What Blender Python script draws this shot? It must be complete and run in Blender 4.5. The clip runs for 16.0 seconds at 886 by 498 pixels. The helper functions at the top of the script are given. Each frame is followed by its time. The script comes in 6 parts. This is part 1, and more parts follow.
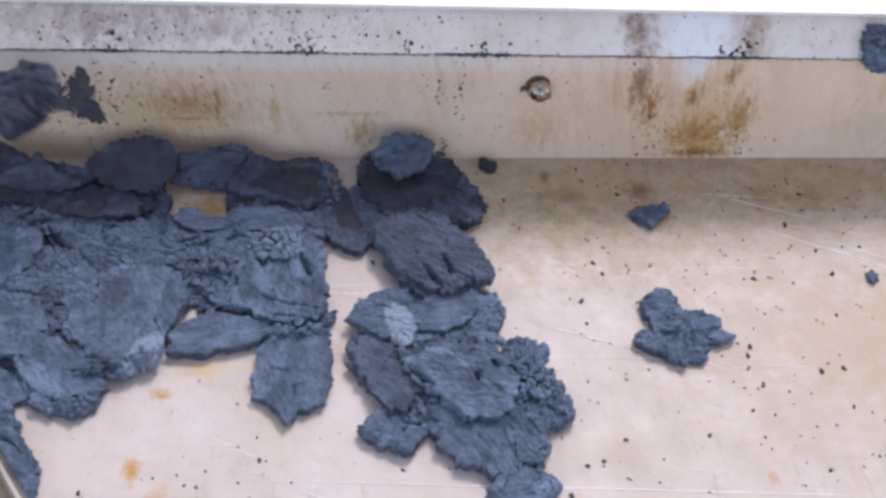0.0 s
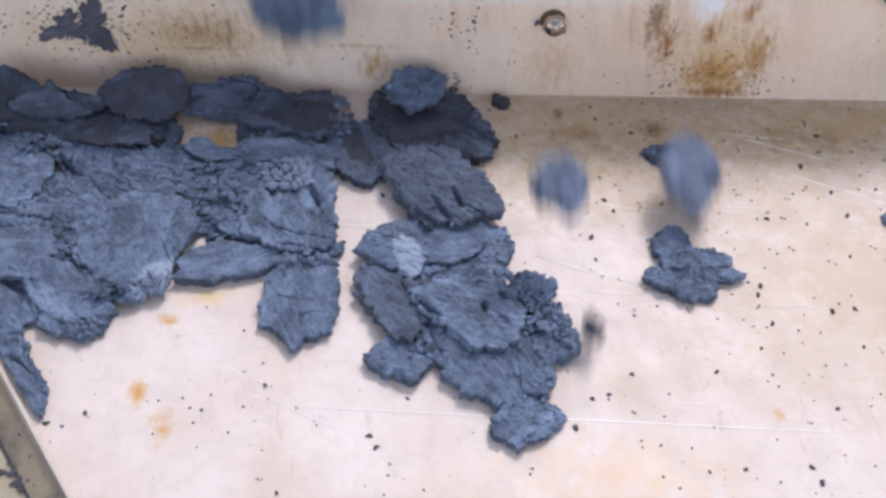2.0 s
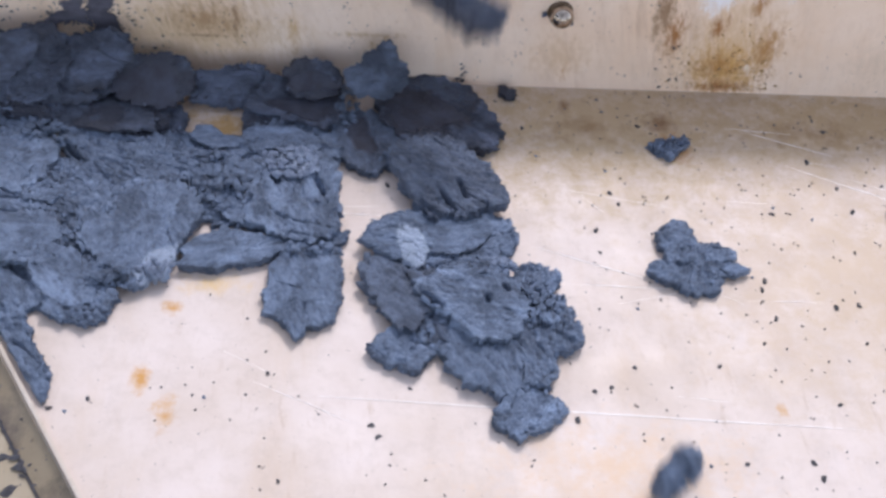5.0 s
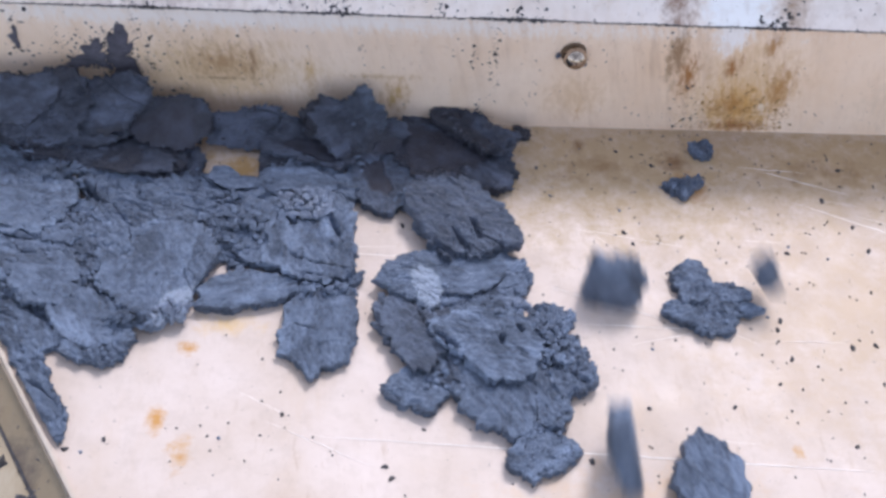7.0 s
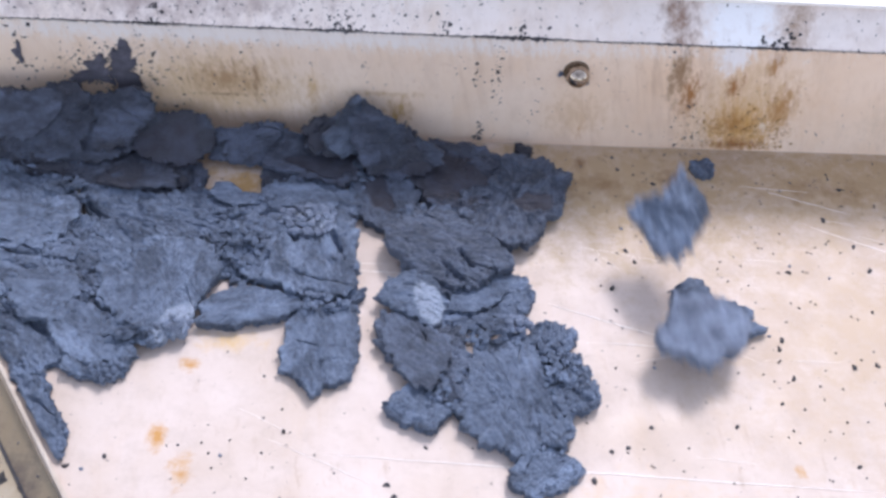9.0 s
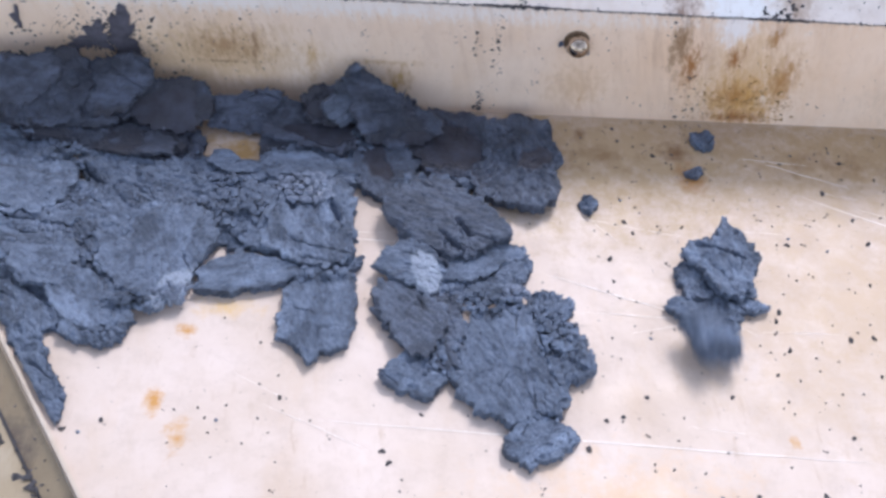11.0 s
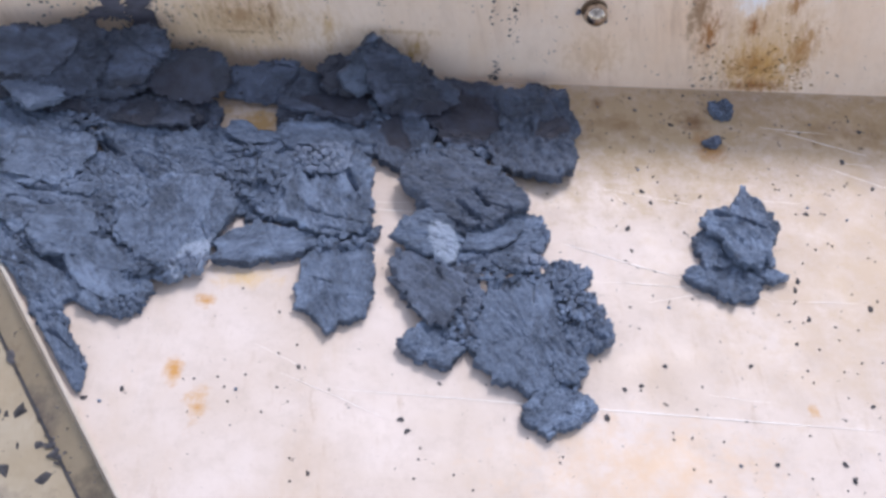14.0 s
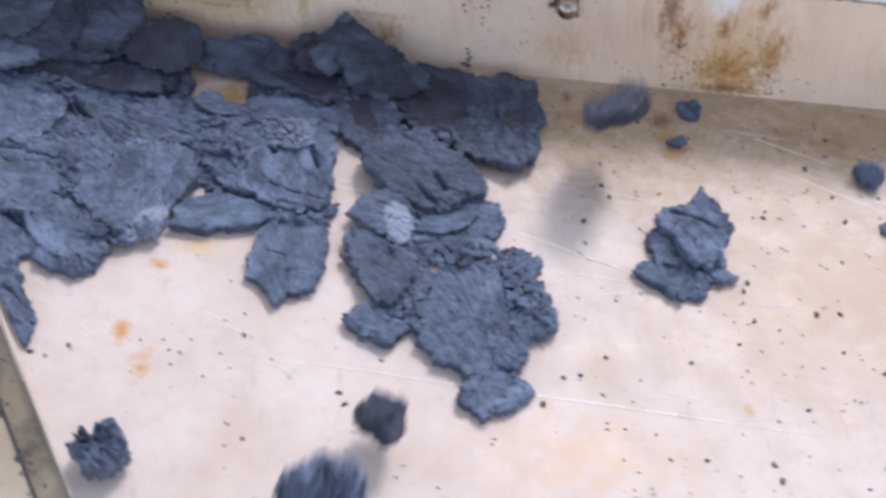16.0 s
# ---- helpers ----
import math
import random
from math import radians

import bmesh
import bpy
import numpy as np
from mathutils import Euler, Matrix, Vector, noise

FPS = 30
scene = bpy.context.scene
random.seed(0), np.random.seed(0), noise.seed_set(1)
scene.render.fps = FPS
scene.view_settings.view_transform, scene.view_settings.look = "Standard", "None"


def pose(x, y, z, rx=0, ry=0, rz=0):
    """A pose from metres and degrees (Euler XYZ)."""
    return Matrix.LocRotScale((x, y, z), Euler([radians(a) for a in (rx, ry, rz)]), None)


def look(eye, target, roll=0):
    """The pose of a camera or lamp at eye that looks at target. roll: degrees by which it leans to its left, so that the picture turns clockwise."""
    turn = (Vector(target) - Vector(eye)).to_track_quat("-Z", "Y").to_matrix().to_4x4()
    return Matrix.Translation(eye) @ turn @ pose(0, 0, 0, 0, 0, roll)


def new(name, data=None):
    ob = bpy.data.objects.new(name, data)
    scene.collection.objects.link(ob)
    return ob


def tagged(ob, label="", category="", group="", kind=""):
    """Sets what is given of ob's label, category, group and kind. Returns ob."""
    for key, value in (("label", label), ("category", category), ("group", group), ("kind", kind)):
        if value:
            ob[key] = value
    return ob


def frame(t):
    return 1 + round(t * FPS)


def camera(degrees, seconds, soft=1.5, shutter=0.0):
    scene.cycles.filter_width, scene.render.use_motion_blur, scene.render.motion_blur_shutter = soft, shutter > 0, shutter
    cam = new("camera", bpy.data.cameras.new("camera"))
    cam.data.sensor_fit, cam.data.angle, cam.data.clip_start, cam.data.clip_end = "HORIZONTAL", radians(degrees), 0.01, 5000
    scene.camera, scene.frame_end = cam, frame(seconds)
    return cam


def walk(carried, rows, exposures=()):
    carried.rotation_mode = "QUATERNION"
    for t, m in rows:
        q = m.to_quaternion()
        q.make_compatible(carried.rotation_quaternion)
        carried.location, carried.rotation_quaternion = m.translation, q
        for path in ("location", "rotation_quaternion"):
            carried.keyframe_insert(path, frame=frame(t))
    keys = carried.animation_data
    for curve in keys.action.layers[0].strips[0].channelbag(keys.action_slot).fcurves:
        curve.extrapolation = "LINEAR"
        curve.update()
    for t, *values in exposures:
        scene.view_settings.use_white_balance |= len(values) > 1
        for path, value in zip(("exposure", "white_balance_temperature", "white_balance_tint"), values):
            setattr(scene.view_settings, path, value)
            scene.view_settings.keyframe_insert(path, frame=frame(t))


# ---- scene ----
cam = camera(46.0, 16.0, 3.0, 0.5)
PATH = [
    (0, (-0.096, -0.643, 0.618), (0.162, 0.661, -0.876), 7.7),
    (0.5, (-0.081, -0.655, 0.61), (0.158, 0.644, -0.892), 7.8),
    (1, (-0.086, -0.656, 0.607), (0.152, 0.627, -0.908), 8.2),
    (1.5, (-0.087, -0.66, 0.603), (0.138, 0.604, -0.931), 7.8),
    (2, (-0.086, -0.658, 0.603), (0.129, 0.592, -0.942), 7.6),
    (2.5, (-0.083, -0.657, 0.605), (0.123, 0.589, -0.946), 7.2),
    (3, (-0.087, -0.658, 0.603), (0.121, 0.583, -0.951), 7.4),
    (3.5, (-0.088, -0.657, 0.604), (0.115, 0.58, -0.955), 7.3),
    (5.8, (-0.088, -0.659, 0.6), (0.127, 0.589, -0.948), 8.8),
    (6, (-0.084, -0.656, 0.605), (0.112, 0.606, -0.934), 7.9),
    (6.5, (-0.085, -0.657, 0.605), (0.104, 0.617, -0.926), 7.5),
    (7, (-0.084, -0.656, 0.608), (0.089, 0.633, -0.911), 6.7),
    (7.5, (-0.084, -0.656, 0.609), (0.079, 0.643, -0.903), 6.2),
    (8, (-0.085, -0.654, 0.61), (0.09, 0.646, -0.899), 6.9),
    (8.5, (-0.084, -0.655, 0.61), (0.088, 0.651, -0.895), 6.8),
    (9, (-0.089, -0.654, 0.609), (0.092, 0.656, -0.892), 7.2),
    (11.5, (-0.085, -0.661, 0.602), (0.092, 0.606, -0.935), 7.9),
    (12, (-0.086, -0.662, 0.6), (0.091, 0.594, -0.946), 8.0),
    (12.5, (-0.086, -0.662, 0.601), (0.085, 0.583, -0.955), 7.7),
    (13, (-0.085, -0.662, 0.601), (0.082, 0.581, -0.958), 7.6),
    (13.5, (-0.087, -0.662, 0.6), (0.075, 0.58, -0.959), 7.4),
    (14, (-0.087, -0.662, 0.602), (0.063, 0.58, -0.959), 6.8),
    (14.5, (-0.085, -0.662, 0.602), (0.064, 0.576, -0.962), 7.0),
    (15, (-0.089, -0.662, 0.6), (0.056, 0.573, -0.966), 6.9),
    (15.5, (-0.101, -0.663, 0.602), (0.045, 0.58, -0.958), 8.2),
    (16, (-0.044, -0.675, 0.609), (0.082, 0.556, -0.962), 9.5),
]
walk(cam, [(t, look(eye, target, roll)) for t, eye, target, roll in PATH],
     exposures=[(0, 0.57, 6080, 13), (0.5, 0.84, 6080, 13), (1.5, 0.86, 6080, 13), (2.5, 0.79, 6080, 13), (6, 0.82, 6080, 13), (7, 0.86, 6080, 14), (9, 0.95, 6080, 15), (11.5, 0.89, 6080, 13), (12.5, 0.84, 6080, 13), (15.5, 0.77, 6080, 13), (16, 0.77, 6080, 13)])

# ---- light: a soft workshop daylight from above and behind the steel back plate ----
world = bpy.data.worlds.new("workshop_daylight")
scene.world = world
world.use_nodes = True
wn = world.node_tree.nodes
sky = wn.new("ShaderNodeTexSky")
sky.sky_type, sky.sun_disc = "NISHITA", False
sky.sun_elevation, sky.sun_rotation = radians(50), radians(17)
wn["Background"].inputs["Strength"].default_value = 0.15
haze = wn.new("ShaderNodeHueSaturation")
haze.inputs["Saturation"].default_value = 0.4
world.node_tree.links.new(sky.outputs["Color"], haze.inputs["Color"])
world.node_tree.links.new(haze.outputs["Color"], wn["Background"].inputs["Color"])

sun = new("overhead_daylight", bpy.data.lights.new("overhead_daylight", "SUN"))
sun.data.energy, sun.data.angle, sun.data.color = 1.22, radians(14), (1.0, 0.94, 0.9)
sun.matrix_world = look((0.42, 0.9, 1.2), (0, 0, 0))


# ---- materials ----
class Mat:
    """A small wrapper for node materials."""

    def __init__(self, name):
        self.m = bpy.data.materials.new(name)
        self.m.use_nodes = True
        self.t = self.m.node_tree
        self.b = self.t.nodes["Principled BSDF"]
        self.co = self.t.nodes.new("ShaderNodeTexCoord").outputs["Object"]
        self.slant = 0.0

    def link(self, a, b):
        self.t.links.new(a, b)

    def put(self, socket, v):
        if isinstance(v, (int, float)):
            socket.default_value = v
        elif isinstance(v, tuple):
            socket.default_value = (*v, 1) if len(socket.default_value) == 4 and len(v) == 3 else v
        else:
            self.link(v, socket)

    def noise(self, scale, detail=4, rough=0.6, stretch=None, shift=(0, 0, 0)):
        n = self.t.nodes.new("ShaderNodeTexNoise")
        n.inputs["Scale"].default_value, n.inputs["Detail"].default_value, n.inputs["Roughness"].default_value = scale, detail, rough
        mp = self.t.nodes.new("ShaderNodeMapping")
        mp.vector_type = "TEXTURE"
        mp.inputs["Scale"].default_value = [1 / f for f in (stretch or (1, 1, 1))]
        mp.inputs["Location"].default_value = shift
        mp.inputs["Rotation"].default_value = (0, radians(self.slant), 0)
        self.link(self.co, mp.inputs["Vector"])
        self.link(mp.outputs["Vector"], n.inputs["Vector"])
        return n.outputs["Fac"]

    def ramp(self, v, lo, hi, a=0.0, b=1.0):
        n = self.t.nodes.new("ShaderNodeMapRange")
        n.clamp = True
        self.link(v, n.inputs[0])
        for k, x in zip((1, 2, 3, 4), (lo, hi, a, b)):
            n.inputs[k].default_value = x
        return n.outputs[0]

    def math(self, op, a, b):
        n = self.t.nodes.new("ShaderNodeMath")
        n.operation = op
        self.put(n.inputs[0], a)
        self.put(n.inputs[1], b)
        return n.outputs[0]

    def mix(self, f, a, b):
        n = self.t.nodes.new("ShaderNodeMix")
        n.data_type = "RGBA"
        self.put(n.inputs[0], f)
        self.put(n.inputs[6], a)
        self.put(n.inputs[7], b)
        return n.outputs[2]

    def spot(self, centre, size, soft=0.6):
        """1 inside an ellipsoid round centre, fading to 0 at its rim."""
        mp = self.t.nodes.new("ShaderNodeMapping")
        mp.vector_type = "POINT"
        mp.inputs["Location"].default_value = [-c / s for c, s in zip(centre, size)]
        mp.inputs["Scale"].default_value = [1 / s for s in size]
        self.link(self.co, mp.inputs["Vector"])
        ln = self.t.nodes.new("ShaderNodeVectorMath")
        ln.operation = "LENGTH"
        self.link(mp.outputs["Vector"], ln.inputs[0])
        return self.ramp(ln.outputs["Value"], 1.0, 1.0 - soft)

    def random(self):
        return self.t.nodes.new("ShaderNodeObjectInfo").outputs["Random"]

    def bump(self, h, strength, dist):
        n = self.t.nodes.new("ShaderNodeBump")
        n.inputs["Strength"].default_value, n.inputs["Distance"].default_value = strength, dist
        self.link(h, n.inputs["Height"])
        self.link(n.outputs["Normal"], self.b.inputs["Normal"])

    def done(self, colour, rough, metal=0.0, spec=0.5):
        self.put(self.b.inputs["Base Color"], colour)
        self.put(self.b.inputs["Roughness"], rough)
        self.b.inputs["Metallic"].default_value = metal
        self.b.inputs["Specular IOR Level"].default_value = spec
        return self.m


def stained(name, base, warm, spots, grime=0.5, rough=0.42, grain=None, spec=0.5, freq=48, metal=0.0, slant=0.0, edge=0.58):
    """Worn painted steel: a pale base, warm blotches, a fine grime, and spots of stain, painted shade and painted
    highlight (centre, size, colour, threshold).
    """
    k = Mat(name)
    k.slant = slant
    col = k.mix(k.ramp(k.noise(9, 5), 0.38, 0.68), base, warm)
    col = k.mix(k.ramp(k.noise(60, 6, 0.7, grain), 0.48, 0.78, 0, 0.45), col, tuple(c * 0.78 for c in warm))
    col = k.mix(k.ramp(k.noise(22, 6, 0.7, (1, 0.3, 0.3), (7, 3, 1)), 0.52, 0.75, 0, 0.4), col, (warm[0] * 0.95, warm[1] * 0.85, warm[2] * 0.68))
    col = k.mix(k.math("MULTIPLY", k.ramp(k.noise(120, 5, 0.7, (1, 0.25, 1), (9, 2, 4)), 0.56, 0.7, 0, 0.5), k.ramp(k.noise(14, 4, 0.6, None, (3, 8, 1)), 0.45, 0.6)), col, (warm[0] * 0.72, warm[1] * 0.62, warm[2] * 0.5))
    for n, (centre, size, colour, amount) in enumerate(spots):
        near = k.spot(centre, size, 1.0)
        rag = k.math("ADD", near, k.math("MULTIPLY", k.math("SUBTRACT", k.noise(freq, 8, 0.74, grain, (n * 3.1, 0, n)), 0.5), 2.2))
        f = k.math("MULTIPLY", k.ramp(rag, 0.72 - 0.5 * amount, 0.72 + edge - 0.42 * amount), k.ramp(near, 0.0, 0.2))
        col = k.mix(f, col, colour)
    if grain:
        run = k.math("MULTIPLY", k.ramp(k.noise(75, 5, 0.7, (1, 1, 0.1), (1, 5, 2)), 0.5, 0.72), k.ramp(k.noise(7, 3), 0.42, 0.6))
        col = k.mix(k.math("MULTIPLY", run, 0.6), col, (warm[0] * 0.62, warm[1] * 0.55, warm[2] * 0.5))
    fleck = k.ramp(k.noise(260, 3, 0.6), 0.68, 0.77, 0, grime)
    col = k.mix(fleck, col, (0.16, 0.12, 0.09))
    r = k.math("ADD", rough, k.ramp(k.noise(35, 5), 0.3, 0.7, -0.1, 0.12))
    k.bump(k.noise(140, 5, 0.65, grain), 0.12, 0.002)
    return k.done(col, r, metal, spec)


def sludge(name, lit, deep, rough=0.55, smear=None):
    """Damp pressed sludge: mottled, streaked along its length, with pale grains and some sheen put into the colour;
    smear: the colour of dark smooth patches.
    """
    k = Mat(name)
    rnd = k.random()
    own = k.t.nodes.new("ShaderNodeVectorMath")
    own.operation = "ADD"
    shift = k.t.nodes.new("ShaderNodeCombineXYZ")
    for n, f in enumerate((31.0, 17.0, 9.0)):
        k.put(shift.inputs[n], k.math("MULTIPLY", rnd, f))
    k.link(k.co, own.inputs[0])
    k.link(shift.outputs[0], own.inputs[1])
    k.co = own.outputs[0]
    col = k.mix(k.ramp(k.noise(75, 8, 0.75), 0.3, 0.66), tuple(c * 0.85 for c in deep), tuple(c * 1.12 for c in lit))
    col = k.mix(k.ramp(k.noise(170, 5, 0.7, (0.22, 1, 1), (2, 0, 5)), 0.5, 0.68, 0, 0.4), col, tuple(c * 0.8 for c in deep))
    col = k.mix(k.ramp(k.noise(150, 6, 0.7, (0.4, 1, 1)), 0.52, 0.7, 0, 0.3), col, tuple(min(1, c * 1.6) for c in lit))
    col = k.mix(k.ramp(k.noise(85, 4, 0.6, None, (4, 1, 2)), 0.6, 0.72, 0, 0.6), col, tuple(c * 0.6 for c in deep))
    col = k.mix(k.ramp(k.noise(44, 7, 0.68, (0.55, 1, 1), (8, 2, 6)), 0.49, 0.6, 0, 0.7), col, tuple(c * 0.72 for c in deep))
    col = k.mix(k.ramp(k.noise(40, 6, 0.66, (0.4, 1, 1), (1, 9, 4)), 0.52, 0.64, 0, 0.6), col, tuple(min(1, c * 1.5) for c in lit))
    col = k.mix(k.ramp(rnd, 0, 1, 0, 0.22), col, deep)
    r = k.ramp(k.noise(90, 4), 0.3, 0.7, rough - 0.16, rough + 0.15)
    h = k.math("ADD", k.noise(190, 7, 0.72), k.math("MULTIPLY", k.noise(640, 4, 0.75), 0.7))
    h = k.math("ADD", h, k.math("MULTIPLY", k.noise(210, 4, 0.6, (0.2, 1, 1)), 0.6))
    if smear:
        patch = k.ramp(k.math("ADD", k.noise(17, 3, 0.5), k.math("MULTIPLY", k.noise(130, 4), 0.12)), 0.56, 0.62)
        col = k.mix(patch, col, smear)
        h = k.math("MULTIPLY", h, k.ramp(patch, 0, 1, 1, 0.35))
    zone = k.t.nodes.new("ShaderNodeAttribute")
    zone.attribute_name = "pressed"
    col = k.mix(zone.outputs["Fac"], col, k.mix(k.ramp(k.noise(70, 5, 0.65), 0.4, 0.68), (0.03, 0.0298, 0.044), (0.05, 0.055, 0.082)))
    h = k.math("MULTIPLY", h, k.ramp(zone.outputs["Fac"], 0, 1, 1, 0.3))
    # pale zones: dry grains, and on some cakes highlights put into the colour
    pale_zone = k.t.nodes.new("ShaderNodeAttribute")
    pale_zone.attribute_name = "pale_zone"
    col = k.mix(k.math("MULTIPLY", pale_zone.outputs["Fac"], k.ramp(k.noise(150, 5, 0.7), 0.3, 0.52, 0.35, 1.0)), col, (0.43, 0.5, 0.64))
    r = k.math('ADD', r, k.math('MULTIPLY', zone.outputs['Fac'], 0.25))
    k.bump(h, 0.9, 0.004)
    return k.done(col, r, spec=0.45)


RUST, OCHRE, BROWN = (0.34, 0.15, 0.045), (0.52, 0.27, 0.07), (0.3, 0.19, 0.11)
SLANT = -14.0  # the runs on the upright plate lean a little
M_FLOOR = stained("tray_steel", (0.645, 0.55, 0.51), (0.545, 0.442, 0.372), [
    ((-0.196, -0.2345, 0), (0.013, 0.010, 0.1), (0.52, 0.27, 0.08), 0.85),
    ((-0.211, -0.290, 0), (0.011, 0.018, 0.1), (0.52, 0.27, 0.08), 0.85),
    ((-0.193, -0.318, 0), (0.016, 0.032, 0.1), OCHRE, 0.5),
    ((0.220, -0.315, 0), (0.01, 0.013, 0.1), OCHRE, 0.55),
    # brown residue mixed with painted shade: the plate's band, light falloff at right
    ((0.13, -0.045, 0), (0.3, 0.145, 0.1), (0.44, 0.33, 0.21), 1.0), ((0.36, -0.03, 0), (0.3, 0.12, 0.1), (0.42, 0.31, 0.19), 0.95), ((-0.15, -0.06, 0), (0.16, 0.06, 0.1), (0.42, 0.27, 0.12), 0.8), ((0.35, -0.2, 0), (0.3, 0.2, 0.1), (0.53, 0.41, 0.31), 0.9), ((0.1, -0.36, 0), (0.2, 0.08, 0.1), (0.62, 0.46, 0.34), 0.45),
    ((-0.17, -0.215, 0), (0.05, 0.02, 0.1), (0.6, 0.42, 0.22), 0.5),
    ((0.193, -0.071, 0), (0.02, 0.034, 0.1), (0.36, 0.18, 0.06), 0.8),
    ((0.185, -0.041, 0), (0.024, 0.022, 0.1), (0.22, 0.13, 0.07), 0.75),
    ((0.106, -0.023, 0), (0.012, 0.016, 0.1), (0.24, 0.15, 0.08), 0.7),
    # two weak brown patches deepen the shade band painted along the back plate
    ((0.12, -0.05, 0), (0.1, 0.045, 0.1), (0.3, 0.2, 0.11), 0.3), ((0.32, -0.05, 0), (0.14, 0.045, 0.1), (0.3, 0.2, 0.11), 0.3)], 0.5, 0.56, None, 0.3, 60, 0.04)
M_WALL = stained("wall_steel", (0.88, 0.722, 0.6), (0.79, 0.6, 0.45), [
    ((0.24, 0, 0.045), (0.08, 0.1, 0.1), (0.7, 0.51, 0.33), 0.85),
    ((0.245, 0, 0.028), (0.065, 0.1, 0.06), (0.6, 0.36, 0.13), 0.55),
    ((0.176, 0, 0.085), (0.016, 0.1, 0.06), BROWN, 0.75),
    ((0.19, 0, 0.06), (0.02, 0.1, 0.05), RUST, 0.5),
    ((0.252, 0, 0.095), (0.014, 0.1, 0.03), (0.42, 0.23, 0.1), 0.6),
    ((0.272, 0, 0.05), (0.022, 0.1, 0.05), (0.45, 0.25, 0.1), 0.65),
    ((0.245, 0, 0.007), (0.055, 0.1, 0.014), RUST, 0.6),
    ((0.235, 0, 0.03), (0.055, 0.1, 0.045), (0.42, 0.22, 0.07), 0.34),
    ((0.225, 0, 0.07), (0.02, 0.1, 0.03), RUST, 0.35),
    # pale band along the top: the highlight at the bend, put into the colour
    ((-0.15, 0, 0.106), (0.6, 0.1, 0.02), (0.87, 0.8, 0.76), 0.95),
    ((-0.2, 0, 0.05), (0.13, 0.1, 0.055), (0.7, 0.52, 0.34), 1.0),
    ((-0.19, 0, 0.06), (0.09, 0.1, 0.045), (0.45, 0.29, 0.16), 0.4),
    ((-0.165, 0, 0.06), (0.008, 0.1, 0.05), (0.32, 0.19, 0.1), 0.42),
    ((-0.19, 0, 0.044), (0.05, 0.1, 0.005), BROWN, 0.3),
    ((-0.06, 0, 0.05), (0.09, 0.1, 0.008), (0.62, 0.44, 0.26), 0.3),
    ((-0.05, 0, 0.03), (0.03, 0.1, 0.04), (0.55, 0.36, 0.16), 0.4),
    # white glare running down from the strip, put into the plate's colour
    ((0.216, 0, 0.105), (0.02, 0.1, 0.03), (0.88, 0.86, 0.88), 1.2),
    ((0.262, 0, 0.028), (0.014, 0.1, 0.018), (0.8, 0.68, 0.56), 0.3),
    ((-0.12, 0, 0.05), (0.012, 0.1, 0.06), (0.62, 0.42, 0.22), 0.3),
    ((0.105, 0, 0.025), (0.008, 0.1, 0.04), OCHRE, 0.25),
    ((0.1, 0, 0.035), (0.06, 0.1, 0.05), (0.7, 0.52, 0.36), 0.5),
    ((0.4, 0, 0.04), (0.1, 0.1, 0.07), (0.72, 0.58, 0.46), 0.6)], 0.9, 0.4, (1, 1, 0.42), 0.5, 210, 0.0, SLANT, 0.46)
M_PLATE = stained("upper_plate_paint", (0.88, 0.8, 0.77), (0.8, 0.69, 0.63), [
    ((0.166, 0.01, 0.13), (0.026, 0.1, 0.06), (0.3, 0.19, 0.14), 0.75),
    ((0.262, 0.01, 0.13), (0.03, 0.1, 0.06), (0.4, 0.28, 0.2), 0.5),
    # white glare of a reflected source, painted as a spot on the strip
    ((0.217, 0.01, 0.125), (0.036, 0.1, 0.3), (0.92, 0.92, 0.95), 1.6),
    ((-0.25, 0.01, 0.13), (0.3, 0.1, 0.05), (0.45, 0.36, 0.34), 0.5)], 1.0, 0.45, (1, 1, 0.5), 0.5, 90)
M_LEDGE = stained("ledge_paint", (0.86, 0.84, 0.83), (0.82, 0.78, 0.75), [], 0.2, 0.5)
M_FLANGE = stained("flange_steel", (0.33, 0.265, 0.185), (0.24, 0.185, 0.12), [
    ((-0.3, -0.33, 0), (0.03, 0.06, 0.2), (0.1, 0.075, 0.06), 0.85),
    ((-0.257, -0.396, 0), (0.045, 0.06, 0.2), (0.08, 0.06, 0.045), 0.8),
    ((-0.33, -0.29, 0), (0.03, 0.05, 0.2), (0.12, 0.075, 0.045), 0.75)], 1.0, 0.5)
M_RIM = stained("rim_steel", (0.6, 0.53, 0.47), (0.5, 0.42, 0.35), [], 0.3, 0.35)
M_SIDE = stained("side_deck_steel", (0.45, 0.39, 0.31), (0.32, 0.255, 0.17), [
    ((-0.36, -0.33, 0), (0.05, 0.05, 0.4), (0.1, 0.09, 0.1), 0.5),
    ((-0.3, -0.4, 0), (0.06, 0.06, 0.4), (0.15, 0.12, 0.1), 0.45),
    ((-0.28, -0.46, 0), (0.04, 0.04, 0.4), (0.62, 0.6, 0.6), 0.5)], 1.0, 0.5)
# unseen floor; kept light grey to bounce some light up to the plate
M_ROOM = stained("concrete", (0.45, 0.43, 0.4), (0.38, 0.36, 0.33), [], 0.4, 0.8)
M_SCRATCH = stained("bare_scratch", (0.9, 0.85, 0.83), (0.84, 0.78, 0.74), [], 0.0, 0.6)
M_SLUDGE = sludge("grey_sludge", (0.25, 0.316, 0.455), (0.1, 0.128, 0.19), 0.42)
# smooth dark faces; the back plate's shade is put into this tone too
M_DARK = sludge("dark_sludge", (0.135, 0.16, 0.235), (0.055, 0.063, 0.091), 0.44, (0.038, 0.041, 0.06))
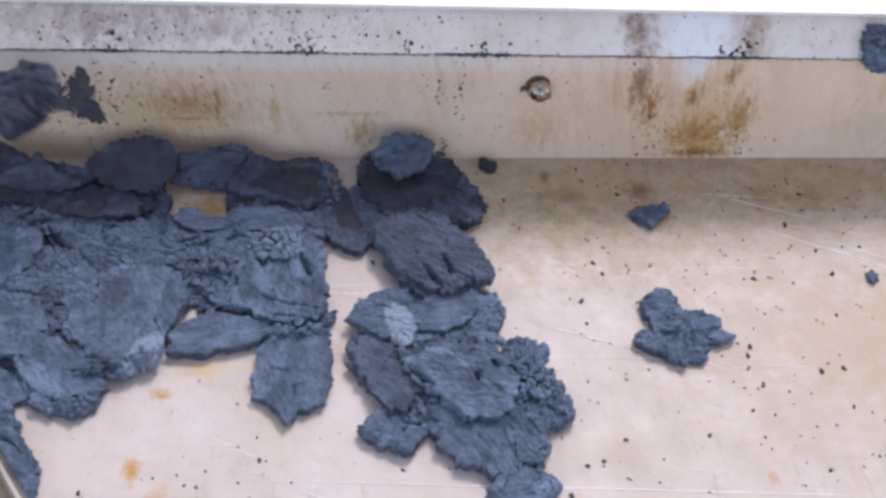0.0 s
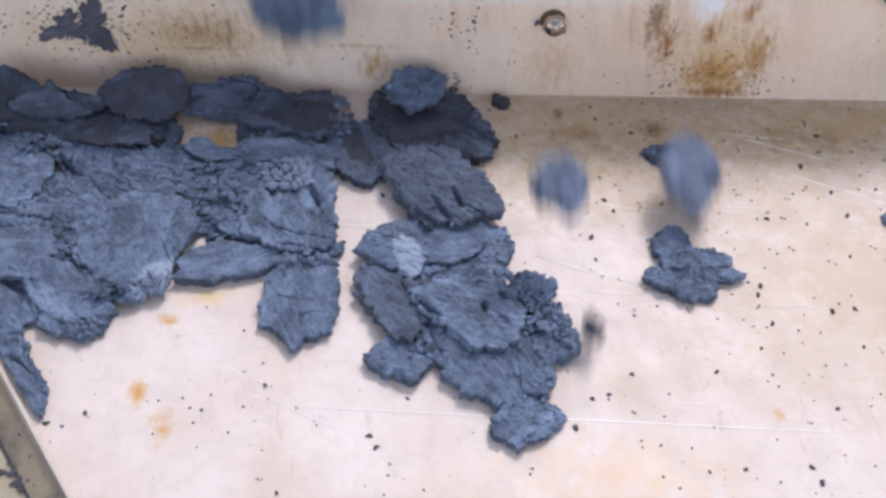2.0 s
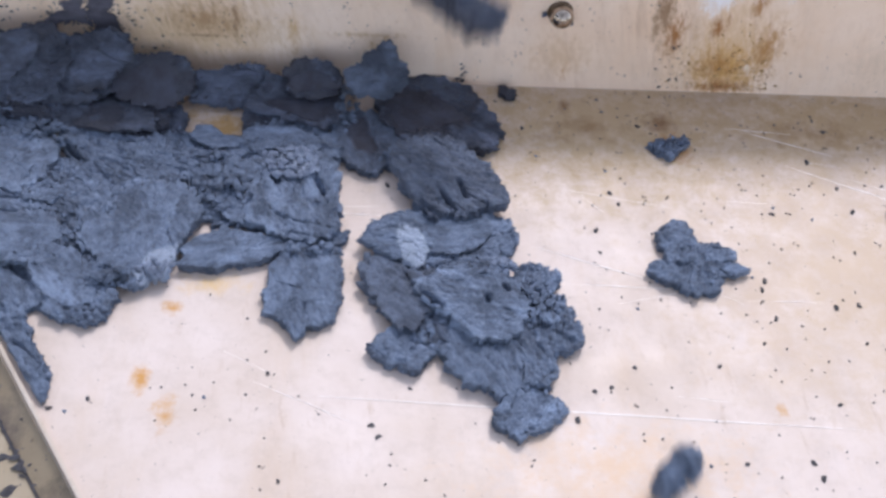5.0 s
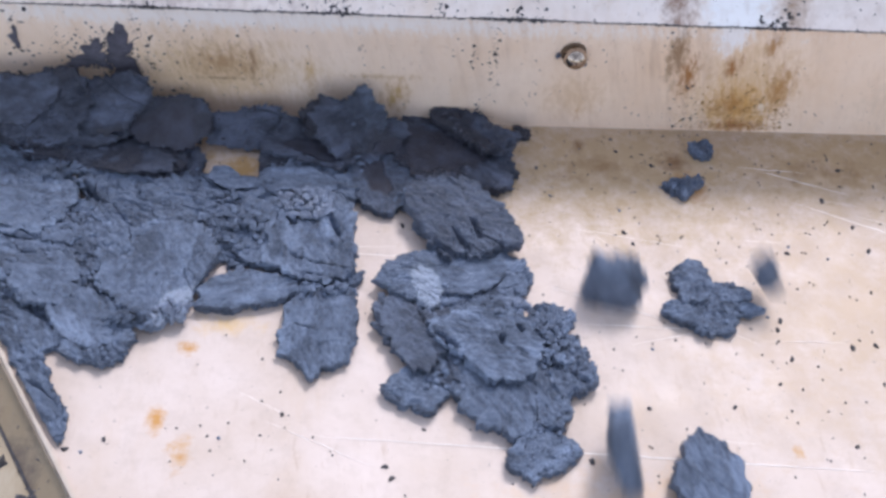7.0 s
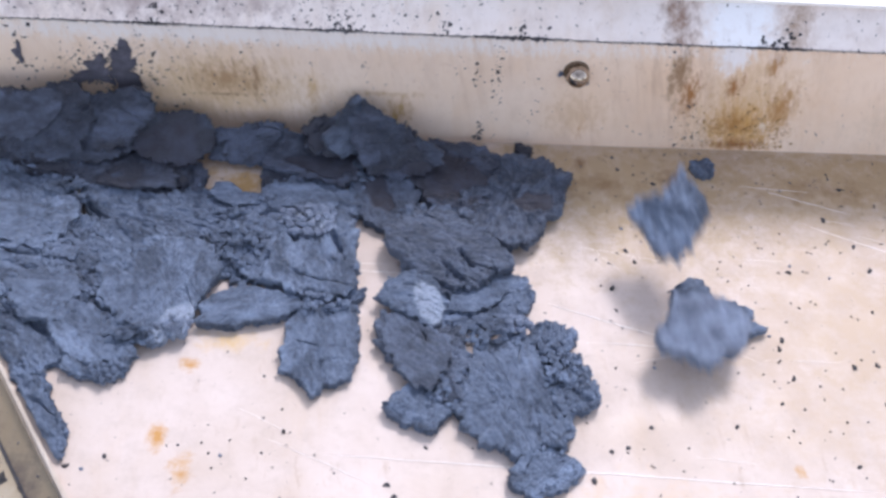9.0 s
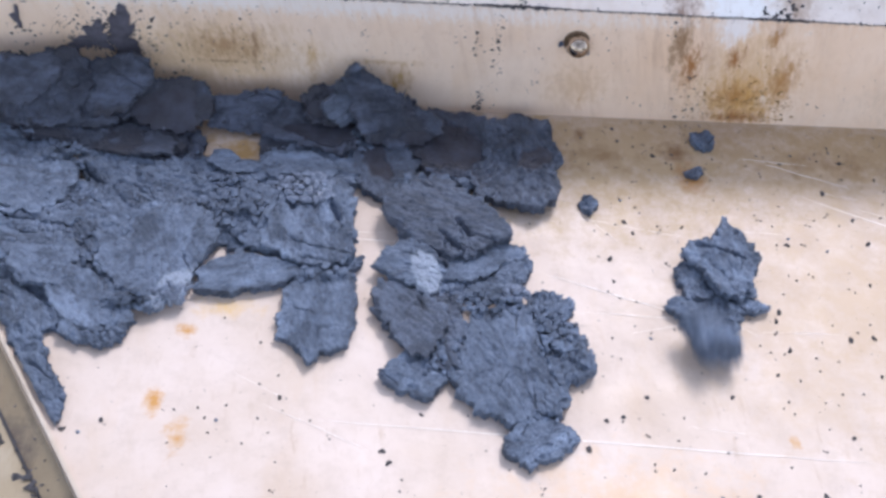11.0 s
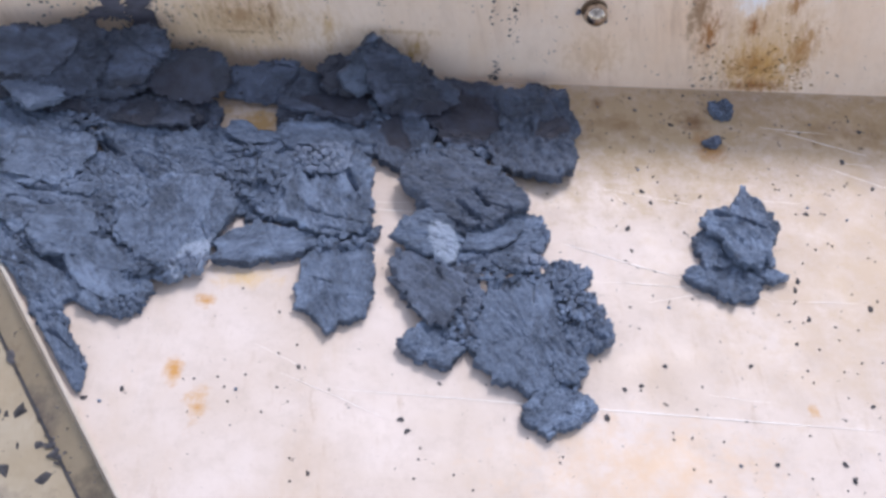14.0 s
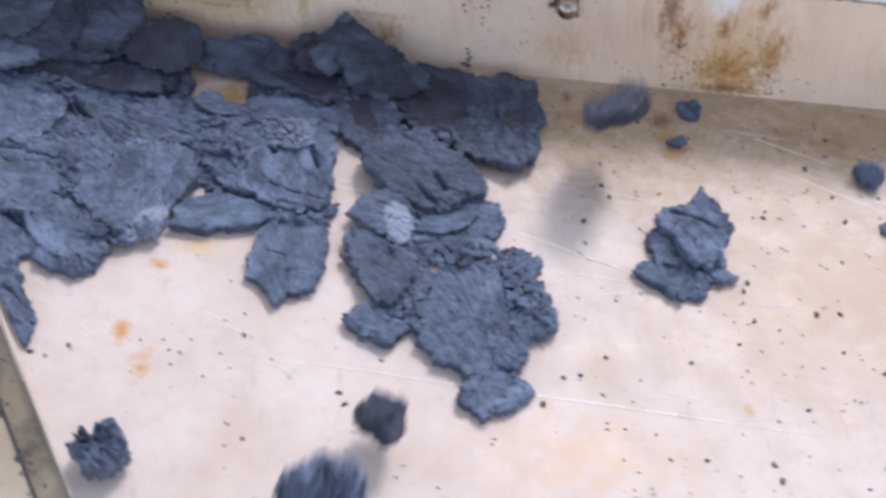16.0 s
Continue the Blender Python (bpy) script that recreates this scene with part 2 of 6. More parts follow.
# a tone between the grey and the dark sludge
M_MID = sludge("mid_sludge", (0.175, 0.214, 0.305), (0.074, 0.089, 0.13), 0.44)
M_GRIT = sludge("dark_grit", (0.13, 0.125, 0.145), (0.06, 0.057, 0.066), 0.5)
M_SMEAR = sludge("smear_film", (0.19, 0.185, 0.235), (0.12, 0.117, 0.155), 0.5)
M_CRUST = sludge("rust_crust", (0.62, 0.42, 0.2), (0.46, 0.27, 0.1), 0.7)
# pale sludge; on falling cakes the light from above is put into it
M_PALE = sludge("pale_sludge", (0.32, 0.38, 0.52), (0.17, 0.205, 0.295), 0.45)
k = Mat("bright_bolt_steel")
k.bump(k.noise(300, 3), 0.05, 0.001)
M_BOLT = k.done(k.mix(k.ramp(k.noise(160, 4), 0.5, 0.7), (0.24, 0.19, 0.15), (0.07, 0.045, 0.03)), 0.1, 1.0)
k = Mat("polished_cap_steel")
M_CAP = k.done(k.mix(k.ramp(k.noise(220, 4), 0.5, 0.66), (0.5, 0.42, 0.35), (0.12, 0.08, 0.05)), 0.1, 1.0)
M_WASHER = stained("rusty_washer", (0.12, 0.085, 0.06), (0.2, 0.12, 0.06), [], 0.5, 0.5)


# ---- mesh helpers ----
def part(name, bm, material, parent=None, label=""):
    me = bpy.data.meshes.new(name)
    bmesh.ops.recalc_face_normals(bm, faces=bm.faces)
    bm.to_mesh(me)
    bm.free()
    me.materials.append(material)
    ob = new(name, me)
    if parent:
        ob.parent = parent
    return tagged(ob, label)


def slab(corners, down, bevel=0.0):
    """A plate: the polygon of its upper face and the vector to its lower one."""
    bm = bmesh.new()
    top = [bm.verts.new(c) for c in corners]
    low = [bm.verts.new(Vector(c) + Vector(down)) for c in corners]
    bm.faces.new(top)
    bm.faces.new(low[::-1])
    n = len(top)
    for i in range(n):
        bm.faces.new((top[i], low[i], low[(i + 1) % n], top[(i + 1) % n]))
    if bevel:
        bmesh.ops.bevel(bm, geom=list(bm.edges), offset=bevel, segments=2, affect="EDGES")
    return bm


def cake_outline(a, b, seed, na, rag=1.2):
    """A torn, angular outline: straight broken sides between a few corners, with chips of a few millimetres."""
    rng = random.Random(seed)
    off = Vector((seed * 7.31, seed * 3.17, seed * 1.93))
    n_c, turn = rng.randint(6, 9), rng.random()
    corners = []
    for i in range(n_c):
        th = 2 * math.pi * (i + turn + rng.uniform(-0.3, 0.3)) / n_c
        c, s = math.cos(th), math.sin(th)
        r = (abs(c) ** 2.6 + abs(s) ** 2.6) ** (-1 / 2.6) * rng.uniform(0.9, 1.15)
        corners.append(Vector((r * c, r * s, 0)))
    outline = []
    for j in range(na):
        f = j / na * n_c
        i = int(f)
        q = corners[i].lerp(corners[(i + 1) % n_c], f - i)
        p = Vector((a * q.x, b * q.y, 0))
        chip = 0.0055 * noise.noise(p * 70 + off) + 0.0034 * noise.noise(p * 170 + off) + 0.0022 * noise.noise(p * 420 + off * 2) + 0.0012 * noise.noise(p * 900 + off)
        p += p.normalized() * chip * rag * min(1.0, 0.25 + min(a, b) / 0.03)
        outline.append((p.x, p.y))
    return outline


def broken_outline(a, b, seed, sides, na, rag=1.0):
    """A torn outline on an ellipse of half-axes a and b, whose corners stand at the given percents of it, with small chips between them."""
    off = Vector((seed * 7.31, seed * 3.17, seed * 1.93))
    n_c = len(sides)
    corners = [Vector((a * r / 100 * math.cos(2 * math.pi * i / n_c), b * r / 100 * math.sin(2 * math.pi * i / n_c), 0)) for i, r in enumerate(sides)]
    outline = []
    for j in range(na):
        f = j / na * n_c
        i = int(f)
        p = corners[i].lerp(corners[(i + 1) % n_c], f - i)
        chip = 0.0034 * noise.noise(p * 110 + off) + 0.0036 * noise.noise(p * 200 + off) + 0.0018 * noise.noise(p * 480 + off * 2) + 0.0008 * noise.noise(p * 1000 + off)
        p = p + p.normalized() * chip * rag * min(1.0, 0.35 + min(a, b) / 0.05)
        outline.append((p.x, p.y))
    return outline


def cake_mesh(name, a, b, thick, seed, material, rough=1.0, curl=0.0, na=210, nr=24, rag=1.2, sides=None, slits=(), face=None):
    """A torn cake of sludge: ragged outline, flat layered top with steps and cracks, crumbling side, flat bottom. Its base lies at z = 0."""
    off = Vector((seed * 7.31, seed * 3.17, seed * 1.93))
    ca, sa = math.cos(seed * 1.7), math.sin(seed * 1.7)
    rings = [(i / nr) ** 0.75 for i in range(1, nr + 1)]
    outline = broken_outline(a, b, seed, sides, na, rag) if sides else cake_outline(a, b, seed, na, rag)
    cuts = [(Vector((x0, y0, 0)), Vector((x1 - x0, y1 - y0, 0))) for x0, y0, x1, y1 in slits]
    verts, faces = [], []

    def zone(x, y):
        """1 on the smooth or pale patch of the top, 0 off it."""
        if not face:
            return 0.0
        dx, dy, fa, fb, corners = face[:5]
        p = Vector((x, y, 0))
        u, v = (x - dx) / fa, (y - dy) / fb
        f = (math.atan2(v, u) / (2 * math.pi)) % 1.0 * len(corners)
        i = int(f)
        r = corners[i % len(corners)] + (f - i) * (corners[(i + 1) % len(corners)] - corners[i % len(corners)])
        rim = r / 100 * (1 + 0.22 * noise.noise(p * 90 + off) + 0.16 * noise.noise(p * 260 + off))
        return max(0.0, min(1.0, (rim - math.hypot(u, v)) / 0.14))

    def top(x, y, rho):
        p = Vector((x, y, 0))
        keep = 1 - 0.75 * zone(x, y) if len(face or ()) == 5 else 1.0
        u = Vector((ca * x + sa * y, 0.4 * (ca * y - sa * x), 0))
        big = noise.noise(p * 20 + off)
        n = noise.noise(u * 46 + off * 2) + 0.35 * noise.noise(p * 120 + off) + 0.15 * noise.noise(p * 300 + off)
        step = n * 3.2
        frac = step - math.floor(step)
        terrace = (math.floor(step) + max(0.0, (frac - 0.86) / 0.14)) / 3.2
        cell = noise.voronoi(p * 165 + off + Vector((0, 0, 0.5 * n)))[0]
        mask = max(0.0, min(1.0, 2.4 * noise.noise(p * 24 + off * 3) + 1.1 * rough - 1.15))
        lump = (cell[0] ** 0.5 - 0.5) * mask
        slit = max(0.0, 1 - abs(noise.noise(u * 60 + off * 1.5)) / 0.045) * max(0.0, noise.noise(p * 30 - off) - 0.05)
        fine = noise.fractal(p * 330 + off, 0.6, 2.0, 3)
        chip = max(0.0, rho - 0.8) * 5 * (noise.noise(p * 150 + off) - 0.15)
        grain = noise.noise(Vector((p.x * 60 + p.y * 25, p.y * 260 - p.x * 90, 0)) + off)
        z = 0.88 + 0.13 * big + 0.1 * grain * keep + keep * rough * (0.5 * terrace - 0.8 * lump - 1.6 * slit + 0.13 * fine + 0.22 * chip)
        q = Vector((p.x * 75 + p.y * 40, p.y * 210 - p.x * 95, 0)) + off
        pull = (1 - abs(noise.noise(q))) ** 3 + 0.6 * (1 - abs(noise.noise(q * 2.3 + off))) ** 3
        z += keep * (0.055 + 0.06 * rough) * (pull - 0.75)
        for start, way in cuts:
            f = (p - start).dot(way) / way.length_squared
            if -0.05 < f < 1.05:
                q = p - start - way * f
                q += Vector((0, 0.0016, 0)) * noise.noise(p * 220)
                z -= 0.85 * max(0.0, 1 - q.length / 0.0029) * min(1.0, 3.2 * min(f + 0.06, 1.06 - f)) if q.length < 0.0029 else 0.0
        return thick * max(0.14, z + curl * (x / a) ** 2)

    verts.append((0, 0, top(0, 0, 0)))
    for rho in rings:
        for x, y in outline:
            verts.append((x * rho, y * rho, top(x * rho, y * rho, rho)))
    for k_out, k_up in ((1.0, 0.8), (0.99, 0.6), (1.0, 0.4), (0.985, 0.2), (0.96, 0.0)):
        for x, y in outline:
            n = noise.noise(Vector((x * 230, y * 230, k_up * 9)) + off) * 0.003 + noise.noise(Vector((x * 520, y * 520, k_up * 16)) + off) * 0.0016
            s = k_out + n / max(0.006, math.hypot(x, y))
            verts.append((x * s, y * s, k_up * top(x, y, 1.0)))
    total = nr + 5
    for j in range(na):
        faces.append((0, 1 + j, 1 + (j + 1) % na))
    for i in range(total - 1):
        for j in range(na):
            p, q = 1 + i * na + j, 1 + i * na + (j + 1) % na
            faces.append((p, p + na, q + na, q))
    faces.append(tuple(1 + (total - 1) * na + j for j in reversed(range(na))))
    me = bpy.data.meshes.new(name)
    me.from_pydata(verts, [], faces)
    me.polygons.foreach_set("use_smooth", [True] * len(me.polygons))
    if face:
        me.attributes.new("pressed" if len(face) == 5 else "pale_zone", "FLOAT", "POINT").data.foreach_set("value", [zone(v[0], v[1]) for v in verts])
    me.materials.append(material)
    return me


def ico():
    bm = bmesh.new()
    bmesh.ops.create_icosphere(bm, subdivisions=2, radius=1.0)
    bm.verts.ensure_lookup_table()
    got = [v.co.copy() for v in bm.verts], [tuple(v.index for v in f.verts) for f in bm.faces]
    bm.free()
    return got


ICO = ico()


def lumps_mesh(name, spots, seed, material):
    """Angular crumbs in one mesh: (place, size)."""
    verts, faces = [], []
    rng = random.Random(seed)
    for p, s in spots:
        off = Vector((rng.random() * 90, rng.random() * 90, 0))
        turn = Euler((0, 0, rng.random() * 6.3)).to_matrix()
        base = len(verts)
        for v in ICO[0]:
            w = v * (0.95 + 0.75 * noise.noise(v * 1.15 + off) + 0.3 * noise.noise(v * 3.2 + off))
            verts.append(Vector(p) + turn @ Vector((w.x * 1.3, w.y * 0.9, max(-0.35, w.z) * 0.7)) * s)
        faces += [tuple(base + i for i in f) for f in ICO[1]]
    me = bpy.data.meshes.new(name)
    me.from_pydata(verts, [], faces)
    me.materials.append(material)
    return me


LABELS = {"smear_film": "thin dried grey sludge smear on the beige plate",
          "grey_sludge": "blue-grey torn sludge cake with cracked top on the steel tray",
          "mid_sludge": "damp dark blue-grey sludge cake beside the back plate",
          "dark_sludge": "dark smooth-faced sludge cake lying against the steel back plate",
          "pale_sludge": "pale grey curled sludge cake lying on other cakes"}


def cake(x, y, z, rot, a, b, thick, seed, material=M_SLUDGE, rough=1.0, tip=0.0, curl=0.0, fine=True, rag=1.0, sides=None, face=None, slits=(), lobes=()):
    """A cake of half-length a and half-width b, with torn upper layers and a crumbled edge. tip: degrees by which it
    leans on the back plate.
    sides: its corners in percent of the ellipse; face: a dark smooth patch on its top (x, y, half-axes, sides), or a
    pale one (True at the end); slits: open cracks; lobes: torn arms beside the body."""
    rng = random.Random(seed * 3 + 1)
    fine = fine or sides is not None
    na, nr = (max(200, min(520, int(5.2 * max(a, b) / 0.001))), max(22, min(64, int(max(a, b) / 0.0014)))) if fine else (150, 18)
    ob = new("sludge_cake", cake_mesh("sludge_cake", a, b, thick, seed, material, rough, curl, na, nr, rag, sides, slits, face))
    ob.matrix_world = pose(x, y, z, tip, 0, rot)
    for n, (dx, dy, la, lb, corners) in enumerate(lobes):
        arm = new("torn_arm", cake_mesh("torn_arm", la, lb, thick * (0.95 - 0.12 * n), seed + 700 + n, material, rough, 0, 200, 22, 0.7, corners))
        arm.parent = ob
        arm.matrix_basis = pose(dx, dy, 0.0004 * n)
    if sides and rough > 0.55 and min(a, b) > 0.022 and not face and not slits and not lobes:
        f = rng.uniform(0.58, 0.8)
        dx, dy = (1 - f) * a * rng.choice((-0.5, 0.5)), (1 - f) * b * rng.choice((-0.5, 0.5))
        layer = new("torn_layer", cake_mesh("torn_layer", a * f, b * f, thick * 0.36, seed + 300, material, rough, 0, max(160, na * 2 // 3), max(16, nr * 2 // 3), 0.9, sides[1:] + sides[:1]))
        layer.parent = ob
        layer.matrix_basis = pose(dx, dy, thick * 0.74, rng.uniform(-2, 2), rng.uniform(-2, 2), 0)
    if min(a, b) > 0.009 and thick > 0.004:
        line = broken_outline(a, b, seed, sides, 90, rag) if sides else cake_outline(a, b, seed, 90, rag)
        spots = []
        for _ in range(int((34 if fine else 14) * (a + b) / 0.06 * (0.5 + 0.6 * min(rough, 1.2)))):
            px, py = line[rng.randrange(90)]
            f = rng.choice((rng.uniform(0.92, 1.02), rng.uniform(0.5, 1.0) if rough > 0.6 else 0.97))
            zz = thick * (rng.uniform(0.05, 0.8) if f > 0.95 else 0.82)
            spots.append(((px * f, py * f, zz), rng.uniform(0.0005, 0.0017)))
        crumbled = new("crumbled_edge", lumps_mesh("crumbled_edge", spots, seed, material))
        crumbled.parent = ob
        tagged(crumbled, kind="stuff")
    return tagged(ob, LABELS[material.name], "sludge", "sludge cakes on the tray")


def heap(x, y, z, a, b, height, count, seed, material=M_SLUDGE):
    """A patch of broken crumbs between the cakes."""
    rng = random.Random(seed)
    spots = []
    for _ in range(count):
        th, r = rng.uniform(0, 6.3), rng.random() ** 0.5
        spots.append(((a * r * math.cos(th), b * r * math.sin(th), rng.random() * height * (1.1 - r * r)), rng.uniform(0.0008, 0.003)))
    ob = new("crumbled_sludge", lumps_mesh("crumbled_sludge", spots, seed, material))
    ob.location = (x, y, z)
    return tagged(ob, "heap of broken blue-grey sludge crumbs between the cakes", "sludge", kind="stuff")


# ---- the steel tray ----
def build_tray():
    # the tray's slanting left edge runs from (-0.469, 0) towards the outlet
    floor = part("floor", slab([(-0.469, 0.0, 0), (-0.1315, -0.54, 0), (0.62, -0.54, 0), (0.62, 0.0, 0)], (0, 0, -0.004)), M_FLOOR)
    tagged(floor, "pale stained steel tray floor with scratches and ochre spots", "floor", kind="structure")
    wall = part("wall_back", slab([(-0.75, 0.0, -0.6), (0.75, 0.0, -0.6), (0.75, 0.0, 0.116), (-0.75, 0.0, 0.116)], (0, 0.004, 0)), M_WALL)
    tagged(wall, "upright beige steel plate with rust runs and dark spatter", "wall", kind="structure")
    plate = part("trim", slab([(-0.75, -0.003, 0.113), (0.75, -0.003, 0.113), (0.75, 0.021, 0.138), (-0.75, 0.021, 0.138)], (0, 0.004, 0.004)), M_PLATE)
    tagged(plate, "sloping pale painted steel strip with grime along its edge", "trim", kind="structure")
    ledge = part("ledge", slab([(-0.75, 0.018, 0.1435), (0.75, 0.018, 0.1435), (0.75, 0.7, 0.1435), (-0.75, 0.7, 0.1435)], (0, 0, -0.003)), M_LEDGE)
    tagged(ledge, "white painted ledge above the back plate", "ledge", kind="structure")
    # edge rim, flange below it, outer deck
    d = Vector((0.3375, -0.54, 0)).normalized()
    n = Vector((d.y, -d.x, 0))
    s, e = Vector((-0.469, 0, 0)), Vector((-0.1315, -0.54, 0))
    rim = part("rim", slab([s + n * 0.0 + Vector((0, 0, 0.003)), e + n * 0.0 + Vector((0, 0, 0.003)), e + n * 0.003 + Vector((0, 0, 0.003)), s + n * 0.003 + Vector((0, 0, 0.003))], (0, 0, -0.03), 0.0008), M_RIM)
    tagged(rim, "thin bright cut edge of the steel tray", "edge", kind="structure")
    flange = part("flange", slab([s + n * 0.0042 - Vector((0, 0, 0.003)), e + n * 0.0042 - Vector((0, 0, 0.003)), e + n * 0.021 - Vector((0, 0, 0.011)), s + n * 0.021 - Vector((0, 0, 0.011))], (0, 0, -0.004)), M_FLANGE)
    tagged(flange, "brown grimy steel flange below the tray edge", "flange", kind="structure")
    deck = part("side_deck", slab([s + n * 0.0218 - Vector((0, 0, 0.0125)), e + n * 0.0218 - Vector((0, 0, 0.0125)), e + n * 0.4 - Vector((0, 0, 0.03)), s + n * 0.4 - Vector((0, 0, 0.03))], (0, 0, -0.004)), M_SIDE)
    tagged(deck, "stained steel side deck with dark sludge spots", "deck", kind="structure")
    # a dark strip laid in the joint in place of a shadowed gap
    seam = part("seam", slab([s + n * 0.0208 - Vector((0, 0, 0.0102)), e + n * 0.0208 - Vector((0, 0, 0.0102)), e + n * 0.0226 - Vector((0, 0, 0.0112)), s + n * 0.0226 - Vector((0, 0, 0.0112))], (0, 0, -0.006), 0.0005), M_GRIT)
    tagged(seam, "dark strip along the seam between flange and side deck", "seam", kind="structure")
    ground = part("ground", slab([(-6, -6, -0.6), (6, -6, -0.6), (6, 6, -0.6), (-6, 6, -0.6)], (0, 0, -0.1)), M_ROOM)
    tagged(ground, "grey concrete workshop floor below the tray", "floor", kind="structure")
    return floor, wall


floor, wall = build_tray()

# ---- sludge cakes lying on the tray ----
cake(-0.298, -0.245, 0.000, -58, 0.096, 0.015, 0.007, 1, sides=(61, 59, 59, 28, 31, 36, 46, 24, 39, 93, 93, 95, 97, 91, 89, 91, 96, 100, 102, 109, 121, 113, 93, 82, 80, 82, 88, 98, 107, 85, 73, 67))
cake(-0.292, -0.201, 0.000, -45, 0.141, 0.052, 0.007, 2, sides=(48, 49, 58, 70, 86, 101, 115, 96, 90, 96, 93, 93, 86, 71, 78, 46, 48, 46), slits=[(-0.010, 0.006, 0.024, -0.005), (-0.013, -0.015, 0.008, -0.011), (-0.020, 0.036, 0.005, 0.032)])
cake(-0.313, -0.120, 0.004, -37, 0.126, 0.075, 0.008, 3, sides=(63, 62, 58, 44, 36, 53, 76, 75, 80, 99, 85, 82, 87, 92, 85, 70, 65, 65), slits=[(-0.043, 0.038, -0.016, 0.042), (0.008, -0.004, 0.033, 0.007), (-0.030, -0.013, -0.013, 0.010), (0.032, -0.027, 0.051, -0.018)])
cake(-0.226, -0.116, 0.000, -35, 0.092, 0.052, 0.011, 4, sides=(56, 58, 70, 77, 81, 75, 66, 65, 72, 92, 84, 76, 79, 83, 97, 90, 80, 62), slits=[(-0.074, -0.015, -0.040, -0.021), (-0.030, -0.021, 0.001, -0.030), (0.031, 0.012, 0.048, 0.010), (-0.003, 0.005, 0.021, 0.014), (-0.035, 0.016, -0.014, 0.016)])
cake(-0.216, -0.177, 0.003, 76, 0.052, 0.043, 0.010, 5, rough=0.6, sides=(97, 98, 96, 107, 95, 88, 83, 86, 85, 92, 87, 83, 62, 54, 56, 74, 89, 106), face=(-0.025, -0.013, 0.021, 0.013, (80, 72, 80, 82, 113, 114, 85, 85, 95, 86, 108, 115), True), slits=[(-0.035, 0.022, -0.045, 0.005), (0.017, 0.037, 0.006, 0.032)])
cake(-0.264, -0.220, 0.002, -55, 0.056, 0.026, 0.008, 6, sides=(65, 64, 71, 87, 94, 94, 93, 94, 87, 92, 97, 86, 86, 92, 95, 88, 72, 67))
cake(-0.158, -0.187, 0.000, 10, 0.039, 0.023, 0.010, 7, rough=0.35, sides=(87, 80, 69, 68, 78, 100, 86, 85, 92, 93, 106, 91, 74, 63, 62, 68, 82, 94))
cake(-0.159, -0.123, 0.000, 81, 0.059, 0.034, 0.008, 8, rough=1.05, sides=(90, 85, 91, 112, 99, 95, 82, 81, 75, 70, 73, 82, 87, 83, 90, 111, 100, 102))
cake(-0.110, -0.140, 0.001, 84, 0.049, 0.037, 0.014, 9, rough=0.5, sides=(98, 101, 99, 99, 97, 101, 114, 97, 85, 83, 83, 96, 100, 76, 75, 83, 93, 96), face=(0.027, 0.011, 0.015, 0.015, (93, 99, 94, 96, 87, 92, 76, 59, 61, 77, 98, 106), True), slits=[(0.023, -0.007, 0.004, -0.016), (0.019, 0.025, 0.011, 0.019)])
cake(-0.099, -0.179, 0.000, 15, 0.029, 0.011, 0.010, 10, sides=(83, 94, 58, 51, 50, 57, 91, 109, 95, 94, 105, 96, 93, 68, 56, 58, 78, 83))
cake(-0.108, -0.226, 0.000, 85, 0.044, 0.028, 0.010, 11, rough=0.4, sides=(94, 90, 98, 103, 87, 98, 82, 69, 71, 86, 66, 75, 92, 97, 101, 115, 121, 104))
cake(-0.121, -0.081, 0.000, -11, 0.041, 0.028, 0.010, 12, sides=(94, 95, 109, 96, 93, 101, 90, 92, 102, 95, 98, 84, 69, 41, 33, 41, 64, 106))
cake(-0.325, -0.110, 0.007, 8, 0.037, 0.032, 0.007, 13, rough=1.1, sides=(90, 86, 92, 101, 89, 90, 103, 130, 103, 94, 98, 116, 98, 92, 98, 94, 81, 80))
cake(-0.264, -0.125, 0.006, -11, 0.048, 0.016, 0.007, 14, rough=1.1, sides=(81, 102, 96, 91, 98, 94, 98, 89, 70, 64, 66, 72, 75, 86, 95, 94, 79, 75))
cake(-0.249, -0.173, 0.006, -62, 0.028, 0.023, 0.006, 15, rough=1.2, sides=(86, 81, 87, 108, 93, 86, 90, 90, 83, 86, 103, 90, 80, 80, 89, 84, 88, 105))
cake(-0.215, -0.106, 0.005, -23, 0.041, 0.021, 0.006, 16, rough=1.2, sides=(60, 66, 78, 76, 84, 82, 75, 77, 91, 86, 74, 72, 80, 100, 83, 79, 72, 61))
cake(-0.299, -0.182, 0.006, -13, 0.038, 0.026, 0.006, 17, rough=1.1, sides=(68, 79, 78, 81, 97, 86, 81, 87, 106, 83, 76, 78, 93, 91, 85, 91, 76, 68))
cake(-0.295, -0.139, 0.009, 1, 0.016, 0.011, 0.006, 18, rough=0.8, sides=(94, 88, 82, 86, 78, 80, 95, 113, 94, 90, 97, 112, 93, 90, 97, 94, 82, 82))
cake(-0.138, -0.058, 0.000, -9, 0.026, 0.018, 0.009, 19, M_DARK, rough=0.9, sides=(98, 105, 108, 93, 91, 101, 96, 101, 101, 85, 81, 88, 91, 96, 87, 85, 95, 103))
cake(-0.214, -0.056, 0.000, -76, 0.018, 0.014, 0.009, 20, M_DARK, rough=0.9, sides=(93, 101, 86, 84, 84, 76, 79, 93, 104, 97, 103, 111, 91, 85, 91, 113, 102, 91))
